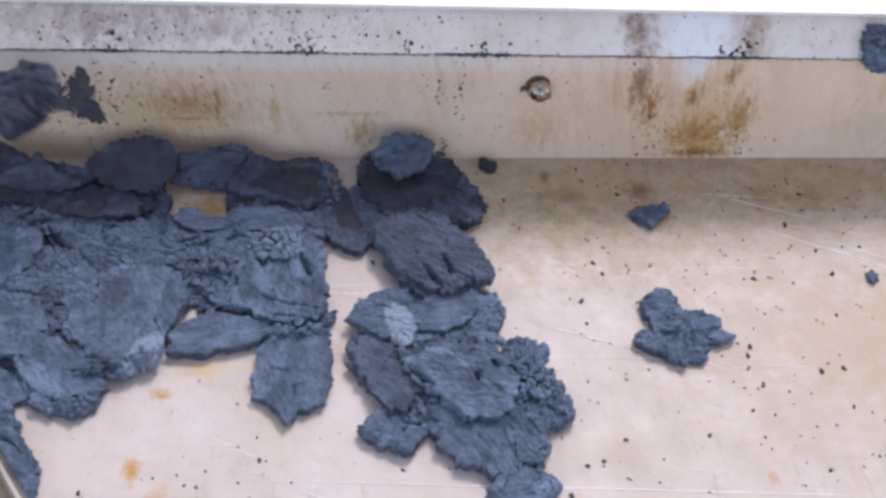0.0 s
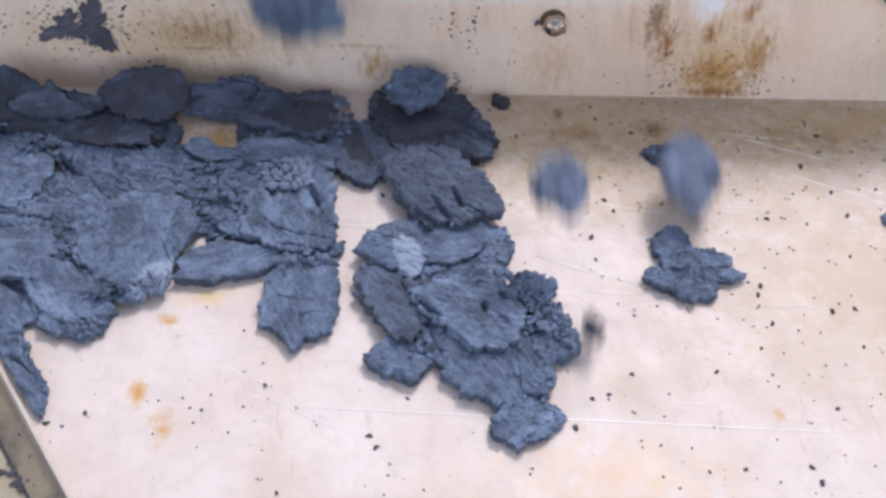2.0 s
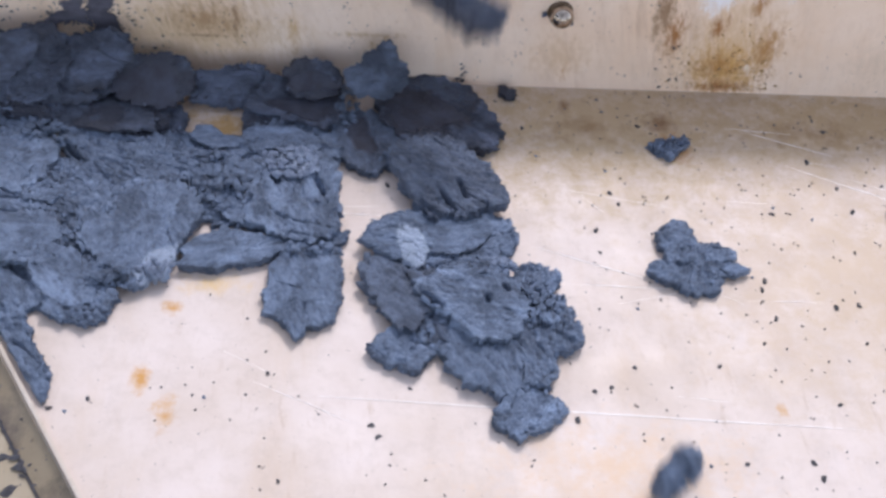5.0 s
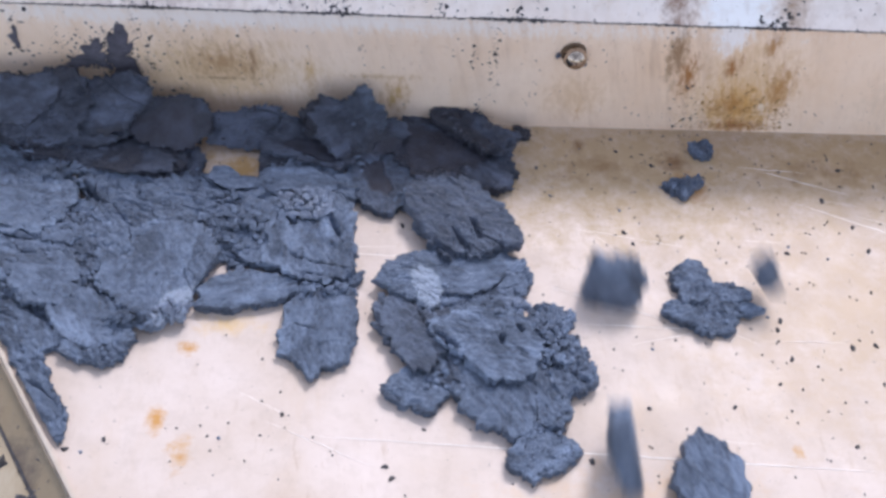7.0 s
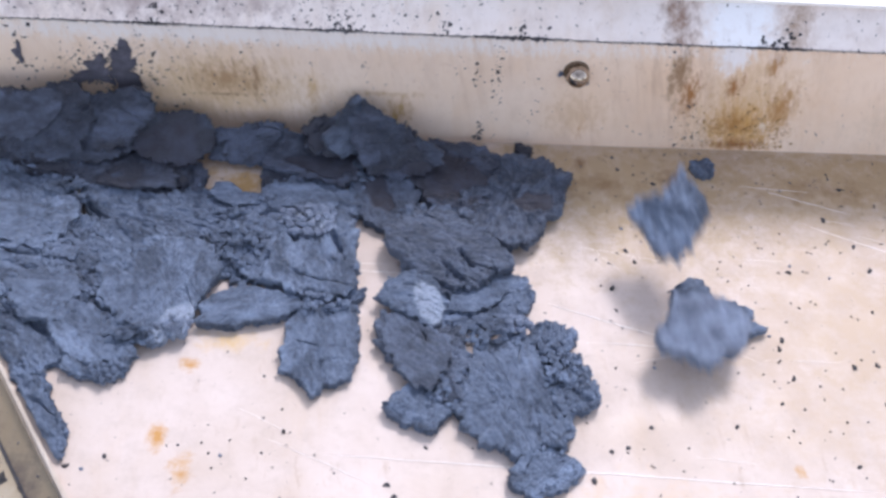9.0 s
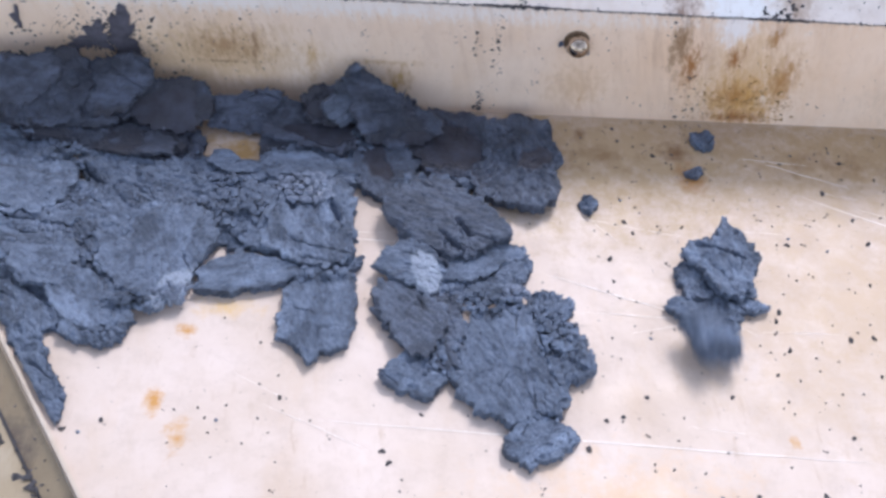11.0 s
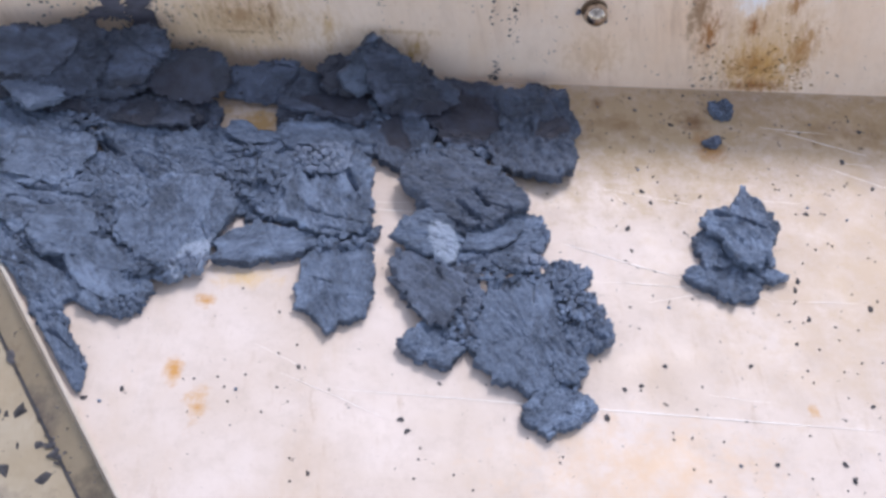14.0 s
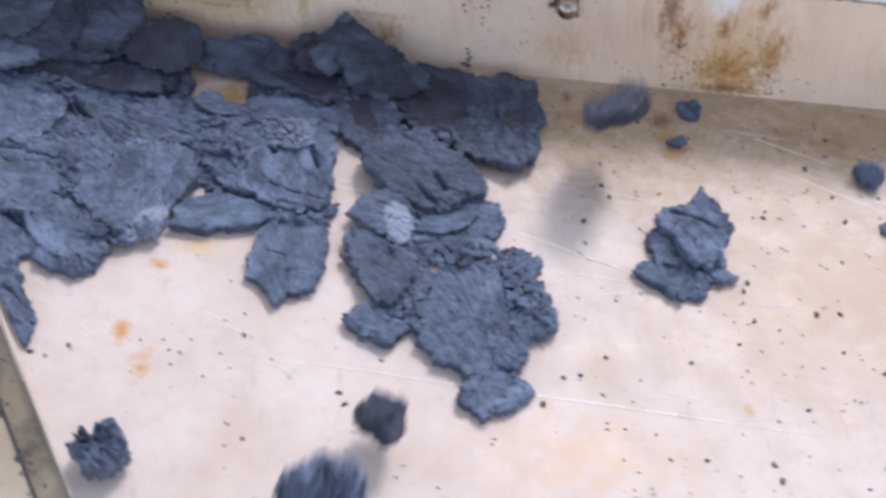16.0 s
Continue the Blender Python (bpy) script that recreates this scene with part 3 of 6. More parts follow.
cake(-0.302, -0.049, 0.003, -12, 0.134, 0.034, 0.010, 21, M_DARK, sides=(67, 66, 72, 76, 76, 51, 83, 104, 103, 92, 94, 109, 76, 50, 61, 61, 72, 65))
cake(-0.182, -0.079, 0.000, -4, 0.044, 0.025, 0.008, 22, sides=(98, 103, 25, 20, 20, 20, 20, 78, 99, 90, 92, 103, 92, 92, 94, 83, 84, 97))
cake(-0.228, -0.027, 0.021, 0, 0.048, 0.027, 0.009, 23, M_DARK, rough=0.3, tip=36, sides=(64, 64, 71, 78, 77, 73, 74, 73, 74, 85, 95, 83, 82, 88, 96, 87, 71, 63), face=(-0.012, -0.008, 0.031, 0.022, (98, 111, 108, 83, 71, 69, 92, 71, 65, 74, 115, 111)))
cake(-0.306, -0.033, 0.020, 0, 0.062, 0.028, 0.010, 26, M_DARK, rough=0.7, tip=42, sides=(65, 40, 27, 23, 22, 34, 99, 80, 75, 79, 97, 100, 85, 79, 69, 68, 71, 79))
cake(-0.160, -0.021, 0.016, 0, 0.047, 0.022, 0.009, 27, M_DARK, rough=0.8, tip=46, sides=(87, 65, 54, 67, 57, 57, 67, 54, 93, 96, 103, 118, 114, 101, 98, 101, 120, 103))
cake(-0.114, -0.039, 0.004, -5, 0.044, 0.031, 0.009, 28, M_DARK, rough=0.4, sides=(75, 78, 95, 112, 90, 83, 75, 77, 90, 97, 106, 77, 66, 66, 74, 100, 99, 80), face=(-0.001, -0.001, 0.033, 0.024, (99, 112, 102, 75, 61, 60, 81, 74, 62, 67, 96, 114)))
cake(-0.060, -0.075, 0.000, -90, 0.037, 0.029, 0.009, 29, M_MID, rough=0.5, sides=(99, 92, 93, 88, 87, 98, 92, 89, 87, 95, 99, 113, 101, 86, 83, 84, 91, 95), face=(-0.006, -0.003, 0.022, 0.017, (100, 115, 67, 37, 35, 45, 100, 101, 112, 88, 80, 89)))
cake(0.003, -0.174, 0.000, 2, 0.056, 0.031, 0.011, 39, rough=0.7, sides=(84, 86, 93, 102, 96, 100, 101, 103, 99, 97, 101, 107, 106, 96, 98, 97, 92, 86))
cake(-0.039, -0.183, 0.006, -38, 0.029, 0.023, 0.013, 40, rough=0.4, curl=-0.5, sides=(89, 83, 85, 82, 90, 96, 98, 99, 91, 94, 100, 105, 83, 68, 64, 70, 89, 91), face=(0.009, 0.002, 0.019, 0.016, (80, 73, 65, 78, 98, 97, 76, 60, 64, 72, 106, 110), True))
cake(-0.036, -0.227, 0.000, -53, 0.047, 0.039, 0.012, 41, M_MID, rough=0.8, sides=(96, 82, 78, 79, 88, 85, 68, 64, 74, 100, 87, 74, 61, 55, 54, 58, 72, 94))
cake(0.027, -0.266, 0.000, -78, 0.054, 0.039, 0.012, 43, rough=0.5, sides=(77, 81, 101, 102, 78, 67, 86, 114, 106, 100, 98, 89, 83, 93, 100, 96, 81, 85))
cake(0.042, -0.322, 0.000, 11, 0.029, 0.022, 0.009, 44, rough=0.7, sides=(96, 87, 90, 90, 91, 97, 80, 76, 77, 84, 81, 77, 78, 71, 63, 63, 71, 85))
cake(-0.038, -0.273, 0.000, -26, 0.024, 0.019, 0.011, 45, rough=0.5, sides=(72, 81, 89, 93, 101, 98, 102, 96, 97, 94, 104, 105, 89, 76, 72, 78, 85, 73))
cake(0.068, -0.257, 0.000, 88, 0.035, 0.021, 0.013, 46, rough=0.8, sides=(90, 85, 89, 95, 99, 98, 86, 79, 74, 62, 54, 59, 82, 100, 86, 84, 89, 102), slits=[(0.016, 0.018, -0.010, 0.018), (-0.010, 0.018, -0.021, 0.012)])
cake(0.062, -0.215, 0.000, 61, 0.020, 0.023, 0.013, 47, rough=0.7, sides=(88, 86, 80, 78, 88, 90, 78, 77, 86, 98, 85, 63, 56, 52, 54, 64, 78, 87))
cake(-0.007, -0.259, 0.000, -56, 0.028, 0.017, 0.007, 48, rough=1.4, sides=(86, 104, 93, 95, 101, 98, 107, 107, 92, 90, 100, 96, 87, 89, 89, 94, 84, 80))
cake(0.057, -0.012, 0.000, 0, 0.006, 0.008, 0.006, 56, M_DARK)
cake(0.196, -0.066, 0.000, 20, 0.008, 0.005, 0.005, 57, M_MID)
cake(0.358, -0.142, 0.000, 0, 0.006, 0.006, 0.006, 82, M_PALE)
cake(-0.265, -0.0003, 0.064, 0, 0.015, 0.035, 0.0014, 90, M_SMEAR, tip=90, rag=2.0, sides=(42, 39, 52, 81, 98, 85, 78, 75, 80, 97, 84, 70, 61, 60, 69, 84, 115, 59))
cake(-0.290, -0.0003, 0.061, 0, 0.022, 0.019, 0.0014, 91, M_SMEAR, tip=90, rag=2.0, sides=(54, 56, 67, 93, 100, 63, 48, 44, 47, 59, 95, 94, 72, 47, 39, 52, 80, 60))
cake(-0.344, -0.0003, 0.078, 0, 0.003, 0.014, 0.0014, 93, M_SMEAR, tip=90, rag=2.0, sides=(74, 75, 75, 85, 94, 73, 67, 69, 82, 94, 84, 85, 71, 64, 65, 75, 80, 72))
heap(-0.120, -0.108, 0.014, 0.024, 0.016, 0.003, 90, 21, M_PALE)
heap(0.035, -0.205, 0.014, 0.010, 0.006, 0.006, 39, 22, M_PALE)
# pale crumbs stand in for a highlight along this cake's edge
heap(-0.210, -0.207, 0.010, 0.012, 0.007, 0.006, 39, 23, M_PALE)
cake(0.367, 0.004, 0.119, 0, 0.014, 0.018, 0.008, 97, tip=46)
heap(-0.168, -0.127, 0.004, 0.023, 0.030, 0.013, 225, 1)
heap(-0.016, -0.253, 0.002, 0.022, 0.020, 0.010, 180, 2)
heap(-0.080, -0.040, 0.003, 0.012, 0.032, 0.012, 75, 3)
heap(0.016, -0.213, 0.008, 0.025, 0.013, 0.010, 105, 4)
heap(-0.105, -0.187, 0.004, 0.025, 0.008, 0.010, 75, 5)
heap(-0.183, -0.097, 0.004, 0.025, 0.006, 0.008, 90, 6)
heap(-0.022, -0.094, 0.006, 0.036, 0.009, 0.010, 90, 7)
heap(0.059, -0.236, 0.006, 0.014, 0.028, 0.012, 105, 8)
heap(-0.309, -0.079, 0.008, 0.029, 0.014, 0.012, 90, 9)
heap(-0.234, -0.216, 0.008, 0.023, 0.006, 0.010, 60, 10)


# ---- crumbs, spatter and small fittings ----
def build_crumbs():
    """Single crumbs on the tray, thicker towards the outlet side and beside the cakes."""
    rng = random.Random(11)
    kinds = [lumps_mesh("sludge_crumb", [((0, 0, 0), s)] if n % 3 else [((0, 0, 0), s), ((s * 1.3, s * 0.6, 0), s * 0.6)], n, M_SLUDGE if n == 4 else M_GRIT) for n, s in enumerate((0.0006, 0.0007, 0.0008, 0.001, 0.0012, 0.0014, 0.0016, 0.0019))]
    for x, y, k in ((-0.06, -0.326, 6), (-0.056, -0.334, 6), (-0.129, -0.287, 5), (-0.169, -0.305, 4), (0.113, -0.159, 7), (0.235, -0.206, 7), (0.231, -0.215, 6), (0.326, -0.136, 7), (0.284, -0.23, 7),
                    (0.302, -0.227, 6), (0.122, -0.282, 5), (0.183, -0.281, 5), (0.234, -0.367, 7), (0.23, -0.355, 6), (0.185, -0.356, 5), (-0.255, -0.315, 4), (-0.266, -0.313, 6), (0.327, -0.046, 6),
                    (0.303, -0.082, 7), (0.321, -0.11, 6), (0.076, -0.323, 7), (0.075, -0.082, 4), (0.13, -0.097, 4), (0.091, -0.301, 5), (0.103, -0.298, 5), (0.262, -0.312, 5), (0.133, -0.232, 4), (-0.242, -0.306, 5)):
        ob = new("sludge_crumb", kinds[k])
        ob.matrix_world = pose(x, y, 0.0004, 0, 0, rng.uniform(0, 360))
        tagged(ob, "coarse dark crumb of dried sludge on the steel tray", "crumb", "crumbs on the tray")
    made = 0
    while made < 270:
        x, y = rng.uniform(-0.28, 0.45), -rng.uniform(0.012, 0.42)
        if x < -0.06 and y > -0.22 or -0.1 < x < 0.1 and y > -0.34 and rng.random() < 0.8:
            continue
        if x < 0.05 and rng.random() < 0.5 or x < -0.40 - y * 0.62 + 0.02:
            continue
        if rng.random() < 0.5 and noise.noise(Vector((x * 9 + 5, y * 11, 8))) < rng.uniform(-0.4, 0.3):
            continue
        k = min(6, int(rng.expovariate(0.7)))
        ob = new("sludge_crumb", kinds[k])
        ob.matrix_world = pose(x, y, 0.0004, 0, 0, rng.uniform(0, 360))
        tagged(ob, "small dark crumb of dried sludge on the steel tray", "crumb", "crumbs on the tray")
        made += 1


def specks(name, spots, material, label):
    """Many tiny flattened grains in one mesh: (place, size, normal)."""
    verts, faces = [], []
    rng = random.Random(5)
    for p, s, nrm in spots:
        q = Vector(nrm).to_track_quat("Z", "Y")
        base, n = len(verts), 7
        ring = [s * rng.uniform(0.35, 1.35) for _ in range(n)]
        sx, spin = rng.uniform(0.3, 0.9), rng.uniform(0, 6.3) if nrm[1] > -0.9 else rng.gauss(1.57, 0.5)
        for h, f in ((0.0, 1.0), (0.3, 0.75)):
            for i, r in enumerate(ring):
                a = 2 * math.pi * i / n
                ex, ey = r * f * math.cos(a) * sx, r * f * math.sin(a)
                verts.append(Vector(p) + q @ Vector((ex * math.cos(spin) - ey * math.sin(spin), ex * math.sin(spin) + ey * math.cos(spin), h * s * 0.5)))
        verts.append(Vector(p) + q @ Vector((0, 0, 0.42 * s)))
        for i in range(n):
            j = (i + 1) % n
            faces.append((base + i, base + j, base + n + j, base + n + i))
            faces.append((base + n + i, base + n + j, base + 2 * n))
    me = bpy.data.meshes.new(name)
    me.from_pydata(verts, [], faces)
    me.materials.append(material)
    return tagged(new(name, me), label, "spatter", kind="stuff")


def build_spatter():
    rng = random.Random(21)
    spots = []
    for _ in range(1100):
        x, y = rng.uniform(-0.3, 0.5), -rng.uniform(0.003, 0.45)
        spots.append(((x, y, 0.0002), 0.0003 + 0.0009 * rng.random() ** 3, (0, 0, 1)))
    for _ in range(230):
        x, y = rng.uniform(0.04, 0.46), -0.004 - abs(rng.gauss(0, 0.045))
        spots.append(((x, y, 0.0002), 0.0005 + 0.0016 * rng.random() ** 3, (0, 0, 1)))
    specks("fine_grit", spots, M_GRIT, "fine dark sludge grit strewn over the tray floor")
    # spatter on the upright plate, in loose vertical streaks
    spots = []
    for cx, cz, wx, wz, n, s in ((0.01, 0.074, 0.0012, 0.007, 20, 0.002), (0.027, 0.078, 0.0016, 0.01, 26, 0.002), (0.026, 0.098, 0.001, 0.006, 9, 0.0014), (0.031, 0.048, 0.002, 0.012, 22, 0.0017), (0.019, 0.014, 0.0022, 0.009, 36, 0.0022), (0.06, 0.03, 0.003, 0.01, 12, 0.0014), (-0.227, 0.075, 0.004, 0.012, 26, 0.0017), (-0.255, 0.085, 0.002, 0.014, 22, 0.0017), (-0.172, 0.07, 0.006, 0.022, 40, 0.0014), (-0.345, 0.085, 0.003, 0.016, 26, 0.002), (-0.08, 0.075, 0.002, 0.008, 10, 0.0016), (-0.075, 0.045, 0.002, 0.01, 10, 0.0012), (0.197, 0.03, 0.004, 0.012, 18, 0.0019), (0.165, 0.09, 0.003, 0.014, 16, 0.0014), (-0.3, 0.05, 0.014, 0.012, 70, 0.0014), (-0.272, 0.066, 0.012, 0.012, 260, 0.0017), (-0.3, 0.07, 0.012, 0.008, 90, 0.0013), (-0.262, 0.052, 0.01, 0.006, 70, 0.0014),
                                 (-0.19, 0.07, 0.05, 0.03, 70, 0.0011), (0.19, 0.012, 0.008, 0.008, 16, 0.0018), (0.22, 0.012, 0.04, 0.012, 60, 0.0013), (0.3, 0.06, 0.08, 0.04, 30, 0.0009), (-0.34, 0.08, 0.006, 0.03, 30, 0.002), (0.108, 0.06, 0.012, 0.02, 14, 0.001)):
        for _ in range(n):
            x, z = rng.gauss(cx, wx * 1.3), rng.gauss(cz, wz * 1.15)
            if 0.004 < z < 0.11:
                spots.append(((x, -0.0002, z), s * (0.18 + 0.95 * rng.random() ** 2), (0, -1, 0)))
    for _ in range(200):
        spots.append(((rng.uniform(-0.42, 0.5), -0.0002, rng.uniform(0.004, 0.11)), 0.0003 + 0.0009 * rng.random() ** 2, (0, -1, 0)))
    flakes = []
    for _ in range(420):
        x, z = rng.choice((rng.gauss(0.245, 0.02), rng.uniform(0.19, 0.29), rng.gauss(0.27, 0.012))), 0.003 + abs(rng.gauss(0, 0.028))
        if z < 0.1:
            flakes.append(((x, -0.0002, z), 0.0004 + 0.0016 * rng.random() ** 3, (0, -1, 0)))
    specks("rust_crust", flakes, M_CRUST, "flaking ochre rust crust on the upright plate")
    specks("wall_spatter", spots, M_GRIT, "dark dried sludge spatter on the upright plate")
    # the sloping strip is peppered, its lower edge carries a dark crust
    spots, nrm = [], Vector((0, -0.72, 0.69))
    for _ in range(700):
        f = rng.random()
        x = rng.choice((rng.uniform(-0.5, 0.5), rng.gauss(-0.22, 0.12), rng.gauss(-0.1, 0.08)))
        spots.append(((x, -0.0032 + 0.024 * f, 0.113 + 0.025 * f), 0.0003 + 0.0012 * rng.random() ** 3, nrm))
    x = -0.55
    while x < 0.6:
        n = noise.noise(Vector((x * 14, 0, 0))) + 0.6 * noise.noise(Vector((x * 60, 3, 0)))
        x += 0.0006 + 0.0008 * rng.random()
        s = 0.001 + 0.0022 * max(0, n - 0.02)
        spots.append(((x, -0.0036 + 0.0008 * rng.random() * (n > 0), 0.1132 + 0.001 * rng.random()), s, nrm))
        if n > 0.3 and rng.random() < 0.1:
            for _ in range(5):
                f = abs(rng.gauss(0, 0.2))
                spots.append(((x + rng.gauss(0, 0.002), -0.0034 + 0.024 * f, 0.113 + 0.025 * f), 0.0006 + 0.0018 * rng.random(), nrm))
    for cx, n in ((0.256, 16), (-0.1, 14), (-0.24, 12), (-0.02, 8)):
        for _ in range(n):
            f = min(0.7, abs(rng.gauss(0, 0.3)))
            spots.append(((cx + rng.gauss(0, 0.003), -0.0034 + 0.024 * f, 0.113 + 0.025 * f), 0.0006 + 0.0016 * rng.random(), nrm))
    specks("edge_crust", spots, M_GRIT, "dark sludge crust and flecks along the sloping strip")
    # side deck and flange grime
    spots = []
    d, n = Vector((0.53, -0.848, 0)), Vector((-0.848, -0.53, 0))
    s0 = Vector((-0.469, 0, 0))
    for _ in range(90):
        u = rng.uniform(0.2, 0.62)
        spots.append((s0 + d * u + n * rng.gauss(0.0217, 0.0016) + Vector((0, 0, -0.0112)), 0.0008 + 0.0055 * rng.random() ** 3, (0, 0, 1)))
    for _ in range(160):
        u, w = rng.uniform(0.2, 0.62), rng.uniform(0.024, 0.12)
        spots.append((s0 + d * u + n * w + Vector((0, 0, -0.0124 - 0.0175 * (w - 0.0218) / 0.378)), 0.0006 + 0.0085 * rng.random() ** 5, (0, 0, 1)))
    for _ in range(60):
        u, w = rng.uniform(0.2, 0.62), rng.uniform(0.006, 0.02)
        spots.append((s0 + d * u + n * w + Vector((0, 0, -0.003 - 0.008 * (w - 0.0055) / 0.0155)), 0.0005 + 0.0015 * rng.random() ** 2, (0, 0, 1)))
    specks("deck_grime", spots, M_GRIT, "dark sludge drops along the flange and the side deck")


def build_scratches():
    """Long fine scratches in the tray floor, each a thin bright strip."""
    rng = random.Random(8)
    lines = [((-0.108, -0.303), (0.275, -0.332), 0.0009), ((0.06, -0.175), (0.16, -0.21), 0.0008), ((-0.1, -0.145), (0.02, -0.152), 0.0008), ((0.26, -0.05), (0.33, -0.075), 0.001), ((0.28, -0.085), (0.42, -0.15), 0.0009), ((0.24, -0.045), (0.3, -0.05), 0.0007), ((0.08, -0.21), (0.2, -0.215), 0.0006)]
    for _ in range(16):
        x, y, a, l = rng.uniform(-0.2, 0.4), -rng.uniform(0.05, 0.4), radians(rng.gauss(-15, 14)), rng.uniform(0.02, 0.09)
        lines.append(((x, y), (x + l * math.cos(a), y + l * math.sin(a)), 0.0004))
    for (x0, y0), (x1, y1), w in lines:
        bm = bmesh.new()
        n, rows = 14, []
        d = Vector((x1 - x0, y1 - y0, 0))
        side = Vector((-d.y, d.x, 0)).normalized()
        for i in range(n + 1):
            f = i / n
            p = Vector((x0, y0, 0.0003)) + d * f + side * 0.0012 * noise.noise(Vector((f * 3, x0 * 50, 0)))
            h = w * 0.75 * math.sin(math.pi * f) ** 0.4 * (0.6 + 0.5 * noise.noise(Vector((f * 9, y0 * 70, 2))))
            rows.append((bm.verts.new(p + side * h), bm.verts.new(p - side * h), bm.verts.new(p + Vector((0, 0, 0.00002)))))
        for (a, b, c), (e, f2, g) in zip(rows, rows[1:]):
            bm.faces.new((a, e, g, c)).normal_flip()
            bm.faces.new((c, g, f2, b)).normal_flip()
        bm.normal_update()
        if sum(f.normal.z for f in bm.faces) < 0:
            bmesh.ops.reverse_faces(bm, faces=bm.faces)
        me = bpy.data.meshes.new("scratch")
        bm.to_mesh(me)
        bm.free()
        me.materials.append(M_SCRATCH)
        new("scratch", me).parent = floor


def build_bolt():
    """A domed hexagon nut on a washer in the upright plate."""
    bolt = tagged(new("wall_bolt"), "shiny domed steel nut with washer on the beige plate", "bolt")
    bolt.matrix_world = pose(0.0905, -0.0002, 0.081, 90, 0, 0)
    bm = bmesh.new()
    bmesh.ops.create_cone(bm, cap_ends=True, segments=32, radius1=0.0105, radius2=0.0098, depth=0.0018, matrix=Matrix.Translation((0, 0, 0.0009)))
    part("washer", bm, M_WASHER, bolt, "rust-brown washer")
    bm = bmesh.new()
    bmesh.ops.create_cone(bm, cap_ends=True, segments=6, radius1=0.0096, radius2=0.0096, depth=0.006, matrix=Matrix.Translation((0, 0, 0.0048)))
    bmesh.ops.bevel(bm, geom=list(bm.edges), offset=0.0007, segments=2, affect="EDGES")
    part("nut", bm, M_BOLT, bolt)
    bm = bmesh.new()
    bmesh.ops.create_uvsphere(bm, u_segments=24, v_segments=12, radius=0.0094, matrix=Matrix.Translation((0.0006, 0, 0.0062)))
    for f in bm.faces:
        f.smooth = True
    part("dome", bm, M_CAP, bolt, "polished round cap")
    for dx, dz, s in ((-0.0125, -0.003, 0.003), (0.011, -0.011, 0.0022)):
        ob = new("sludge_crumb", lumps_mesh("sludge_crumb", [((0, 0, 0), s * 0.8)], 77, M_DARK))
        ob.matrix_world = pose(0.0905 + dx, -0.0012, 0.081 + dz, 90, 0, 30)
        tagged(ob, "dark sludge crumb stuck beside the nut", "crumb")


build_scratches()
build_bolt()
build_spatter()
build_crumbs()


# ---- the cakes that drop from the press and slide off the tray ----
def fall(ob, rows):
    ob["label"] = ob["label"].replace("lying on other cakes", "tumbling down over the tray").replace("lying against the steel back plate", "dropping onto the tray").replace("beside the back plate", "dropped beside the back plate").replace("with cracked top on the steel tray", "tumbling and sliding down the tray")
    ob["group"] = "falling sludge cakes"
    walk(ob, [(t, pose(x, y, z, rx, ry, rz)) for t, x, y, z, rx, ry, rz in rows])


def shift(ob, rows):
    """A lying cake that is pushed aside when others land on it."""
    walk(ob, [(t, pose(x, y, z, rx, ry, rz)) for t, x, y, z, rx, ry, rz in rows])


